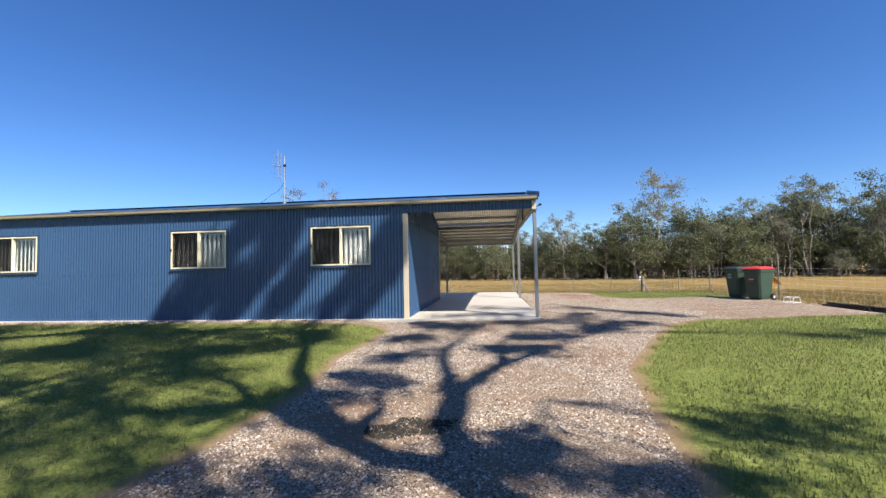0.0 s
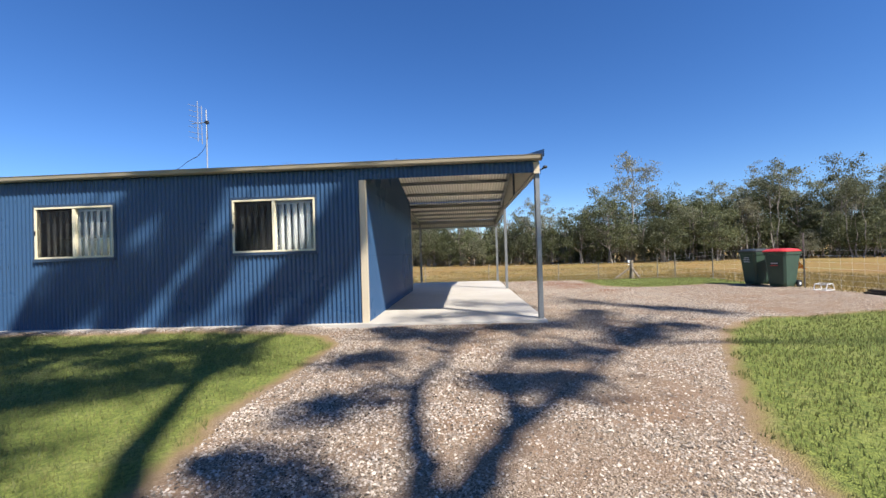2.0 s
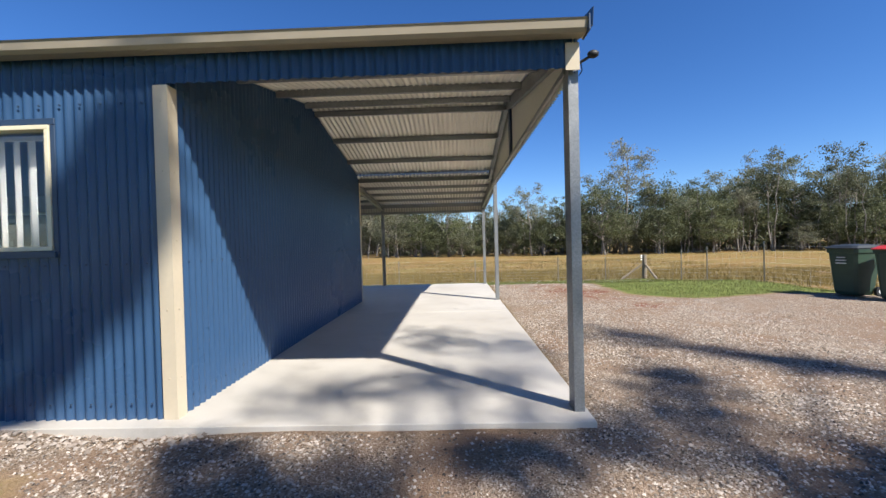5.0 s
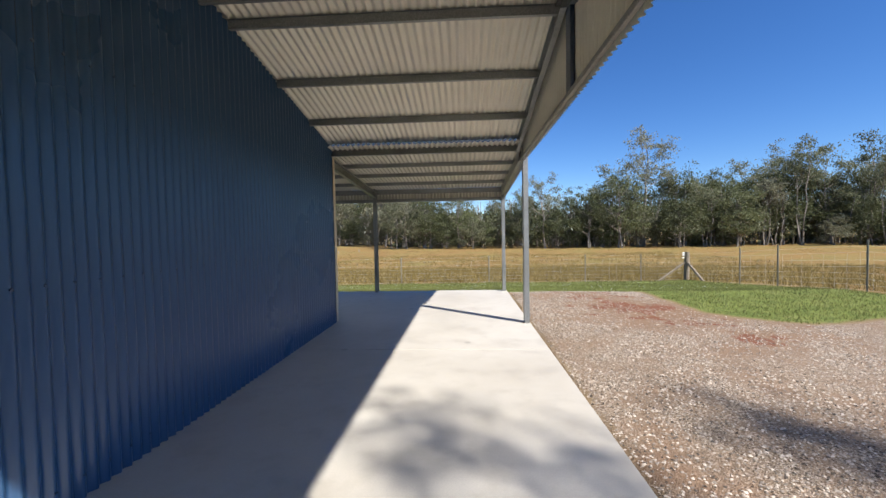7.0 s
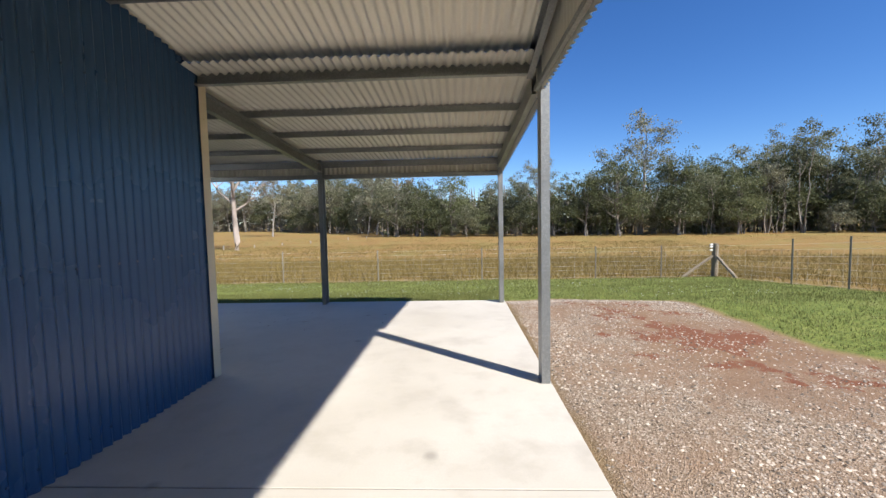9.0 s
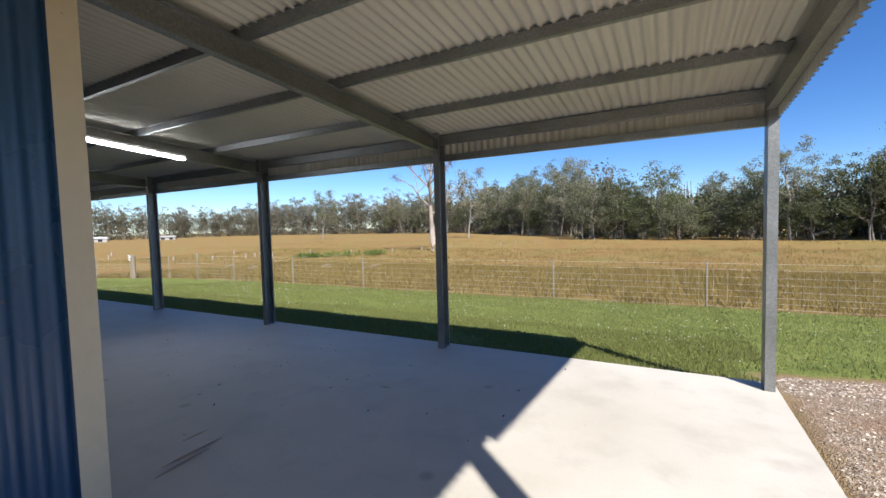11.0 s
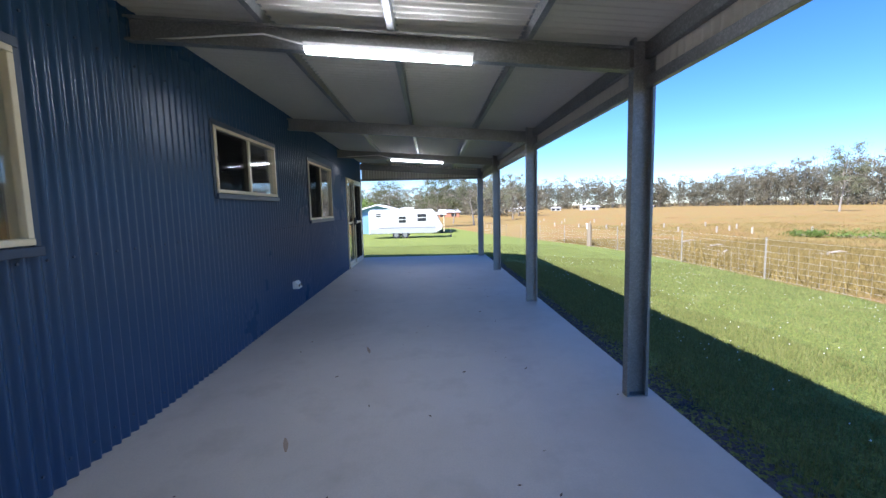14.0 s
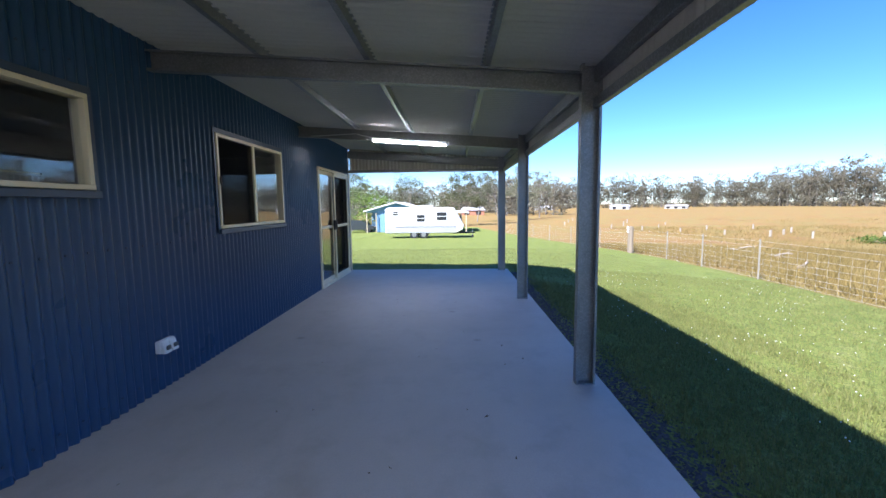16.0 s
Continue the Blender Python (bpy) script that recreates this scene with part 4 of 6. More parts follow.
    spray(8, (-5.1, -3.8), (-2.4, -3.8), 0.3, 9.0, 0.36)
    spray(4, (0.1, -4.6), (1.1, -4.85), 0.12, 7.0, 0.24)
    spray(4, (-0.3, -5.4), (0.7, -5.4), 0.12, 6.8, 0.24)
    spray(4, (-0.9, -5.9), (-0.2, -5.4), 0.15, 6.8, 0.28)
    spray(13, (-2.6, -3.0), (-0.9, -2.2), 0.4, 8.8, 0.32)
    spray(6, (-2.6, -1.2), (-1.2, -1.4), 0.25, 9.4, 0.28)
    # over the drive before the house and the slab
    spray(3, (0.4, -3.8), (0.8, -3.4), 0.1, 8.0, 0.24)
    spray(4, (0.2, -2.4), (0.7, -1.9), 0.15, 8.8, 0.26)
    spray(4, (0.5, -1.2), (1.2, -0.7), 0.15, 9.6, 0.26)
    spray(6, (2.0, -3.1), (2.8, -3.0), 0.15, 8.4, 0.27)
    spray(6, (2.4, -2.0), (3.3, -1.7), 0.18, 9.0, 0.28)
    spray(6, (3.8, -1.4), (5.0, -0.6), 0.18, 9.6, 0.28)
    spray(6, (2.0, -0.5), (3.4, -0.3), 0.15, 9.8, 0.26)
    spray(4, (3.7, 0.0), (4.0, 0.9), 0.12, 10.0, 0.27)
    spray(6, (4.9, 1.8), (6.1, 0.5), 0.2, 10.4, 0.32)
    spray(5, (0.2, -0.3), (1.9, -1.2), 0.12, 9.6, 0.23)
    spray(5, (0.7, 0.4), (2.8, 0.9), 0.15, 10.4, 0.30)
    spray(4, (1.6, 2.6), (2.9, 1.5), 0.3, 10.8, 0.42)
    spray(3, (3.6, 2.6), (4.8, 2.2), 0.3, 10.8, 0.40)
    spray(5, (7.3, -2.2), (9.0, -1.4), 0.3, 9.0, 0.45)
    tree_of("drive_gum", "old forked gum tree with spreading limbs beside the drive", J, chains, clumps, 115, 0.085, 0.5, 31)


build_drive_tree()


def build_lawn_tree():
    """A second gum whose crown shades the front lawn and wall."""
    J = {"base": (0.6, -14.6, -0.4, 0.36), "bole": (0.5, -13.4, 5.2, 0.26), "a": (1.2, -11.0, 8.0, 0.16), "b": (1.6, -8.4, 10.6, 0.09), "c": (2.4, -6.6, 12.4, 0.03),
         "d": (-1.2, -11.4, 8.2, 0.15), "e": (-2.6, -9.4, 10.2, 0.08), "f": (-3.4, -7.8, 12.0, 0.03), "g": (3.0, -11.6, 9.0, 0.1), "h": (4.6, -9.6, 11.4, 0.03)}
    chains = [("base", "bole", "a", "b", "c"), ("bole", "d", "e", "f"), ("a", "g", "h")]
    for k, (gx, r) in enumerate(((-6.5, 0.07), (-5.7, 0.09), (-4.9, 0.05), (-3.7, 0.06), (-3.0, 0.04), (-2.2, 0.07), (-1.4, 0.04))):
        J["u%d" % k], J["v%d" % k], J["w%d" % k] = (*over(gx + 0.2, -0.9, 9.6), r), (*over(gx, 0.4, 10.4), r * 0.8), (*over(gx + 0.1, 1.7, 11.6), r * 0.35)
        chains.append(("e" if k < 3 else "b" if k < 6 else "g", "u%d" % k, "v%d" % k, "w%d" % k))
    rnd = random.Random(9)
    clumps = []
    for n, x0, x1, y0, y1 in ((38, -9.5, -3.0, -6.8, -3.4), (34, -9.5, -1.8, -3.4, -0.7)):
        for _ in range(n):
            clumps.append(over(rnd.uniform(x0, x1), rnd.uniform(y0, y1), rnd.uniform(9.0, 12.0)))
    # leafy sprays whose shade climbs the front wall in slanting bands: (foot, head, half width, count)
    for (xa, za), (xb, zb), wide, n in (((-6.0, 0.1), (-3.9, 2.3), 0.26, 17), ((-4.6, 0.1), (-3.0, 1.7), 0.14, 11), ((-3.35, 0.1), (-2.2, 1.5), 0.12, 8), ((-3.9, 2.1), (-2.6, 2.25), 0.22, 8),
                                        ((-2.0, 0.05), (-0.2, 2.2), 0.10, 9), ((-1.2, 0.05), (-0.1, 1.5), 0.12, 6), ((-5.4, 0.2), (-4.2, 1.2), 0.12, 6)):
        for k in range(n):
            w = (k + rnd.random()) / n
            p = Vector((xa + (xb - xa) * w + rnd.uniform(-wide, wide), 0, za + (zb - za) * w + rnd.uniform(-wide, wide) * 0.6)) + SUN * rnd.uniform(11.5, 15.0)
            clumps.append((*p, 0.21))
    tree_of("lawn_gum", "tall gum tree that shades the front lawn", J, chains, clumps, 170, 0.11, 0.6, 33)


build_lawn_tree()


def build_dead_gum():
    """The bare pale gum standing in the paddock."""
    x, y = -26.1, 54.3
    z = high(x, y)
    rnd = random.Random(4)
    t = thing("bare_gum", x, y, z + 0.05, "nearly bare pale gum tree standing in the paddock", "tree")
    paths, tips = [[((0, 0, -0.3), 0.55), ((0.05, 0, 1.0), 0.42), ((-0.1, 0, 4), 0.36), ((-0.2, 0.1, 7.0), 0.28), ((-0.1, 0, 9.5), 0.18), ((-0.4, 0.2, 12.0), 0.08), ((-0.3, 0.1, 14.0), 0.03)]], []

    def fork(p, az, up, ln, r, depth):
        d = Vector((math.cos(az) * math.cos(up), math.sin(az) * math.cos(up), math.sin(up)))
        m = Vector(p) + d * ln * 0.5 + Vector((rnd.uniform(-0.1, 0.1), rnd.uniform(-0.1, 0.1), rnd.uniform(-0.05, 0.15))) * ln
        e = m + (d + Vector((0, 0, 0.25))).normalized() * ln * 0.5
        paths.append([(tuple(p), r), (tuple(m), r * 0.75), (tuple(e), r * 0.45)])
        if depth:
            for k in range(3):
                fork(tuple(m.lerp(e, rnd.uniform(0.1, 1.0))), az + rnd.uniform(-1.1, 1.1), up + rnd.uniform(-0.4, 0.4), ln * rnd.uniform(0.45, 0.7), r * 0.45, depth - 1)
        else:
            tips.append(tuple(e))

    for k in range(9):
        zz = 5.0 + k * 0.85
        fork((-0.12, 0.05, zz), k * 2.3 + 0.5, rnd.uniform(0.45, 0.95), rnd.uniform(3.0, 5.0) * (1.1 - 0.04 * k), 0.19 - 0.012 * k, 3)
    paths = [[(tuple(Vector(p) * 0.98), max(r * 0.86, 0.024)) for p, r in q] for q in paths]
    tips = [tuple(Vector(p) * 0.98) for p in tips]
    raw("trunk", *limb_mesh(paths, 6), worn("bare_gum_bark", (0.33, 0.275, 0.235), (0.18, 0.15, 0.125), 0.85), t, smooth=True)
    rng = np.random.default_rng(2)
    sheet_mesh("crown", *leaf_mesh(tips, [0.75] * len(tips), 13, 0.10, rng), leafy("sparse_gum_leaf", (0.16, 0.13, 0.075), (0.24, 0.20, 0.12)), t)


build_dead_gum()


def far_woods():
    """The unbroken belt of woods on the far side of the paddock, and the undergrowth inside the near woods."""
    rng, rnd = np.random.default_rng(51), random.Random(51)
    leaf_far = leafy("far_woods_leaf", (0.190, 0.172, 0.122), (0.235, 0.212, 0.152), 0.5)
    wood, cs, rs, low = [], [], [], []
    belts = [((-14, 128), (-75, 196), 40, 14, 21), ((-70, 198), (-165, 235), 60, 17, 27), ((-160, 240), (-345, 262), 120, 21, 33), ((-345, 262), (-362, 0), 160, 19, 31), ((-362, 0), (-330, -80), 40, 16, 24), ((-140, 34), (-330, 6), 50, 9, 15)]
    for a, b, n, lo, hi in belts:
        for i in range(n):
            k = (i + rnd.uniform(-0.5, 0.5)) / n
            x, y = a[0] + (b[0] - a[0]) * k + rnd.gauss(0, 4), a[1] + (b[1] - a[1]) * k + rnd.gauss(0, 4)
            h, z = rnd.uniform(lo, hi), high(x, y)
            wood.append([((x, y, z - 0.3), 0.26), ((x + rnd.uniform(-0.6, 0.6), y, z + h * 0.5), 0.18), ((x + rnd.uniform(-1, 1), y, z + h * 0.92), 0.05)])
            for _ in range(11):
                u = rnd.random()
                cs.append((x + rnd.gauss(0, 2.4), y + rnd.gauss(0, 2.4), z + h * (0.30 + 0.62 * u)))
                rs.append(rnd.uniform(1.8, 3.0) * (1.2 - 0.45 * u))
            for _ in range(14):
                low.append((x + rnd.gauss(0, 3), y + rnd.gauss(0, 3), z + rnd.uniform(0.3, 0.72 * h)))
    far = thing("far_woods", 0, 0, 0, "far belt of grey-green gum woods across the paddock", "woods")
    far["kind"] = "stuff"
    raw("trunks", *limb_mesh(wood, 4), WOODS_BARK, far)
    sheet_mesh("leaves", *leaf_mesh(cs, rs, 26, 0.50, rng, 0.7), leaf_far, far)
    sheet_mesh("low_leaves", *leaf_mesh(low, [2.8] * len(low), 22, 0.58, rng, 0.7), leaf_far, far)
    cs, rs, wood = [], [], []
    for a, b, n in (((-16, 108), (36, 92), 190), ((30, 91), (150, 74), 430)):
        for i in range(n):
            k = rnd.random()
            x, y = a[0] + (b[0] - a[0]) * k, a[1] + (b[1] - a[1]) * k + rnd.uniform(-6, 22)
            z = high(x, y)
            for _ in range(4):
                cs.append((x + rnd.gauss(0, 1.2), y + rnd.gauss(0, 1.2), z + rnd.uniform(0.2, 8.5)))
                rs.append(rnd.uniform(1.1, 2.2))
            wood.append([((x, y, z - 0.3), 0.16), ((x + rnd.uniform(-0.5, 0.5), y, z + 5), 0.12), ((x + rnd.uniform(-1, 1), y, z + rnd.uniform(8, 12)), 0.04)])
    under = thing("undergrowth", 0, 0, 0, "shaded undergrowth and thin pale stems inside the woods", "woods")
    under["kind"] = "stuff"
    raw("stems", *limb_mesh(wood, 4), WOODS_BARK, under)
    sheet_mesh("leaves", *leaf_mesh(cs, rs, 30, 0.40, rng), LEAF_DARK, under)


far_woods()


# ---- things fixed to the shed ----
def batten(x, y0, y1, z0, z1):
    t = thing("batten_light", x, (y0 + y1) / 2, (z0 + z1) / 2, "lit white LED batten light under a rafter", "light", "batten lights")
    dz, h = z1 - z0, (y1 - y0) / 2
    def run(name, w, za, zb, m, end):
        vs = []
        for s in (-1, 1):
            yy = s * (h - end)
            for a, b in ((-w, za), (w, za), (w * 0.8, zb), (-w * 0.8, zb)):
                vs.append((a, yy, b + s * dz / 2))
        raw(name, vs, [(0, 1, 2, 3), (7, 6, 5, 4), (1, 0, 4, 5), (2, 1, 5, 6), (3, 2, 6, 7), (0, 3, 7, 4)], m, t)
    run("body", 0.031, 0.030, 0.0, WHITE, 0.0)
    run("diffuser", 0.028, -0.002, -0.030, LIT, 0.012)
    bm = bmesh.new()
    rod(bm, (0, -h + 0.01, 0.02 - dz / 2), (0.01, -h - 0.25, 0.085 - dz / 2), 0.006, n=6)
    rod(bm, (0.01, -h - 0.25, 0.085 - dz / 2), (0.0, -h - 0.95, 0.10), 0.006, n=6)
    part("cable", bm, WHITE, t)


batten(-3.02, 7.20, 8.28, 2.385, 2.305)
batten(-9.05, 7.20, 8.28, 2.385, 2.305)


def outlet(x, z):
    t = thing("power_outlet", x, L + 0.01, z, "white weatherproof double power outlet on the wall", "outlet")
    bm = bmesh.new()
    box(bm, -0.085, 0.085, 0.0, 0.045, -0.045, 0.05)
    part("box", bm, WHITE, t, bevel=0.006)
    for s in (-0.042, 0.042):
        bm = bmesh.new()
        vs = [bm.verts.new(p) for p in ((s - 0.034, 0.046, -0.05), (s + 0.034, 0.046, -0.05), (s + 0.034, 0.046, 0.045), (s - 0.034, 0.046, 0.045), (s - 0.034, 0.085, -0.045), (s + 0.034, 0.085, -0.045), (s + 0.034, 0.055, 0.04), (s - 0.034, 0.055, 0.04))]
        for f in ((3, 2, 1, 0), (4, 5, 6, 7), (0, 1, 5, 4), (1, 2, 6, 5), (2, 3, 7, 6), (3, 0, 4, 7)):
            bm.faces.new([vs[i] for i in f])
        cap = part("cover", bm, WHITE, t, bevel=0.004)
        boxed("window", (s - 0.02, s + 0.02, 0.074, 0.088, -0.02, 0.012), plain("smoked_plastic", (0.12, 0.12, 0.12), 0.2), cap, bevel=0.002)


outlet(-5.93, 0.35)


def antenna():
    x, y = -4.0, 2.0
    z = roof_z(y)
    t = thing("tv_antenna", x, y, z, "weathered aluminium television antenna on a thin roof mast", "antenna")
    al = worn("dull_aluminium", (0.45, 0.46, 0.47), (0.33, 0.34, 0.35), 0.45, 0.7)
    rodded("mast", (0, 0, -0.02), (0.0, 0, 1.42), 0.014, al, t)
    rodded("foot", (0, 0, -0.02), (0, 0, 0.05), 0.05, al, t, n=8)
    rodded("boom", (-0.34, 0, 1.12), (0.06, 0, 1.14), 0.010, al, t, n=6)
    rodded("reflector", (-0.20, 0, 0.72), (-0.20, 0, 1.62), 0.010, al, t, n=6)
    rodded("reflector", (-0.12, 0.02, 0.66), (-0.12, 0.02, 1.52), 0.009, al, t, n=6)
    for k in range(7):
        zz = 0.78 + k * 0.12
        rodded("element", (-0.30, -0.16, zz), (-0.20, 0.16, zz + 0.02), 0.006, al, t, n=5)
    boxed("clamp", (-0.025, 0.05, -0.025, 0.025, 1.10, 1.17), DARK, t)
    pts = [(0.012, 0, 1.1), (0.02, 0, 0.78), (-0.02, 0, 0.62), (-0.09, -0.03, 0.48), (-0.20, -0.06, 0.36), (-0.33, -0.12, 0.27), (-0.5, -0.2, 0.10), (-0.6, -0.3, -0.01)]
    bm = bmesh.new()
    for a, b in zip(pts, pts[1:]):
        rod(bm, a, b, 0.006, n=5)
    part("cable", bm, DARK, t)


antenna()


def sensor():
    t = thing("security_sensor", W + 0.053, -0.02, 2.47, "small black security sensor on the carport corner", "sensor")
    rodded("arm", (0.0, 0, -0.01), (0.06, -0.02, 0.02), 0.010, DARK, t, n=6)
    bm = bmesh.new()
    bmesh.ops.create_uvsphere(bm, u_segments=12, v_segments=8, radius=0.032, matrix=Matrix.Translation((0.085, -0.03, 0.035)) @ Matrix.Diagonal((1.25, 1, 0.85, 1)))
    part("head", bm, DARK, t, smooth=True)
    pts = [(0.01, 0.0, -0.01), (0.02, 0.01, -0.06), (0.0, 0.02, -0.09)]
    bm = bmesh.new()
    for a, b in zip(pts, pts[1:]):
        rod(bm, a, b, 0.004, n=5)
    part("cable", bm, DARK, t)


sensor()


def whirl(x, y):
    t = thing("roof_screw_bracket", x, y, roof_z(y) + 0.008, "tiny dark bracket standing on the roof edge", "bracket")
    rodded("pin", (0, 0, 0), (0.015, 0, 0.05), 0.008, DARK, t, n=6)


whirl(0.55, 0.02)

# ---- bins and yard things ----
BIN_GREEN = worn("bin_plastic_green", (0.030, 0.062, 0.040), (0.024, 0.048, 0.032), 0.5, 0, 3, 60, 0.05)
BIN_DARK = worn("bin_plastic_dark", (0.020, 0.024, 0.024), (0.016, 0.019, 0.019), 0.5, 0, 3, 60, 0.05)
BIN_RED = worn("bin_lid_red", (0.48, 0.030, 0.028), (0.40, 0.024, 0.022), 0.45, 0, 3, 60, 0.03)


def wheelie_bin(x, y, rz, body, lid, label, mark):
    t = thing("wheelie_bin", x, y, high(x, y), label, "bin", "wheelie bins", rz)
    bm = bmesh.new()
    rings = []
    for z, wx, dy0, dy1 in ((0.03, 0.21, -0.23, 0.20), (0.10, 0.225, -0.26, 0.24), (0.90, 0.275, -0.33, 0.36), (0.905, 0.295, -0.35, 0.385), (0.985, 0.300, -0.355, 0.39)):
        c = 0.05
        rings.append([bm.verts.new(p) for p in ((-wx + c, dy0, z), (wx - c, dy0, z), (wx, dy0 + c, z), (wx, dy1 - c, z), (wx - c, dy1, z), (-wx + c, dy1, z), (-wx, dy1 - c, z), (-wx, dy0 + c, z))])
    for a, b in zip(rings, rings[1:]):
        for i in range(8):
            bm.faces.new((a[i], a[(i + 1) % 8], b[(i + 1) % 8], b[i]))
    bm.faces.new(rings[0][::-1])
    bm.faces.new(rings[-1])
    part("body", bm, body, t)
    bm = bmesh.new()
    rings = []
    for z, wx, dy0, dy1 in ((0.987, 0.305, -0.40, 0.395), (1.005, 0.31, -0.41, 0.40), (1.055, 0.25, -0.30, 0.33), (1.075, 0.15, -0.18, 0.22)):
        c = 0.06
        rings.append([bm.verts.new(p) for p in ((-wx + c, dy0, z), (wx - c, dy0, z), (wx, dy0 + c, z), (wx, dy1 - c, z), (wx - c, dy1, z), (-wx + c, dy1, z), (-wx, dy1 - c, z), (-wx, dy0 + c, z))])
    for a, b in zip(rings, rings[1:]):
        for i in range(8):
            bm.faces.new((a[i], a[(i + 1) % 8], b[(i + 1) % 8], b[i]))
    bm.faces.new(rings[0][::-1])
    bm.faces.new(rings[-1])
    part("lid", bm, lid, t)
    rodded("handle", (-0.26, 0.42, 0.95), (0.26, 0.42, 0.95), 0.017, body, t)
    rodded("axle", (-0.26, 0.24, 0.10), (0.26, 0.24, 0.10), 0.012, GALV, t)
    for s in (-1, 1):
        wh = rodded("wheel", (s * 0.245, 0.24, 0.10), (s * 0.295, 0.24, 0.10), 0.10, DARK, t, n=16)
        rodded("hub", (s * 0.296, 0.24, 0.10), (s * 0.302, 0.24, 0.10), 0.04, WHITE, wh, n=10)
    for k, (w, z, m) in enumerate(mark):
        boxed("printed_bar", (-w, w, -0.355, -0.318, z, z + 0.022), m, t, bevel=0)


PRINT = plain("pale_print", (0.55, 0.55, 0.52), 0.6)
wheelie_bin(10.40, 6.0, -78, BIN_GREEN, BIN_DARK, "dark green wheelie bin with a black lid by the fence", [(0.07, 0.80, PRINT), (0.09, 0.74, PRINT), (0.09, 0.68, PRINT)])
wheelie_bin(10.55, 5.2, -66, BIN_GREEN, BIN_RED, "green wheelie bin with a red lid by the fence", [(0.08, 0.66, PRINT), (0.085, 0.60, BIN_RED)])


def yard_bits():
    z = high(11.0, 5.1)
    t = thing("marker_flag", 11.12, 5.6, z, "orange triangular flag hanging from a thin stake", "flag", rz=-30)
    rodded("stake", (0, 0, -0.1), (0, 0, 0.95), 0.012, GALV, t)
    bm = bmesh.new()
    vs = [bm.verts.new(p) for p in ((0.01, 0, 0.90), (0.01, 0, 0.46), (0.19, 0.05, 0.52), (0.33, 0.02, 0.50))]
    back = [bm.verts.new(v.co + Vector((0, 0.004, 0))) for v in vs]
    for q in ((0, 1, 2), (0, 2, 3)):
        bm.faces.new([vs[i] for i in q])
        bm.faces.new([back[i] for i in q[::-1]])
    for i in range(4):
        bm.faces.new((vs[i], back[i], back[(i + 1) % 4], vs[(i + 1) % 4]))
    part("cloth", bm, worn("orange_cloth", (0.80, 0.28, 0.01), (0.70, 0.22, 0.01), 0.7), t)
    x, y = 11.0, 4.2
    t = thing("trolley_frame", x, y, high(x, y), "small white tubular frame lying beside the bins", "trolley", rz=20)
    pts = [(-0.18, 0, 0.02), (-0.13, 0, 0.17), (0.08, 0, 0.19), (0.14, 0, 0.03), (-0.18, 0, 0.02)]
    for dy, nm in ((0.0, "hoop"), (0.28, "hoop")):
        bm = bmesh.new()
        for a, b in zip(pts, pts[1:]):
            rod(bm, (a[0], dy, a[2]), (b[0], dy, b[2]), 0.010, n=7)
        part(nm, bm, WHITE, t)
    for p in pts[:4]:
        rodded("crossbar", p, (p[0], 0.28, p[2]), 0.011, WHITE, t, n=6)
    rnd = random.Random(5)
    for k in range(7):
        x0, y0 = 11.25 + 0.10 * (k % 4) + rnd.uniform(-0.03, 0.03), 3.5 + rnd.uniform(-0.3, 0.2)
        ln = rnd.uniform(1.6, 2.6)
        zz = high(x0, y0) + 0.035 + 0.06 * (k // 4)
        t = thing("steel_length", x0, y0, zz, "rusty dark steel length in a low pile by the fence", "steel offcut", "pile of steel lengths")
        rust = worn("rusty_steel", (0.055, 0.045, 0.038), (0.030, 0.022, 0.018), 0.7, 0.3) if k == 0 else bpy.data.materials["rusty_steel"]
        extruded("channel", channel(0.07, 0.045, 0.012, 0.004), (0, 0, 0), (0.10 + 0.02 * k, -ln, -0.03), (1, 0, 0.1), rust, t)


yard_bits()


# ---- fence ----
WIRE = plain("fence_wire", (0.55, 0.55, 0.53), 0.5, 0.2)


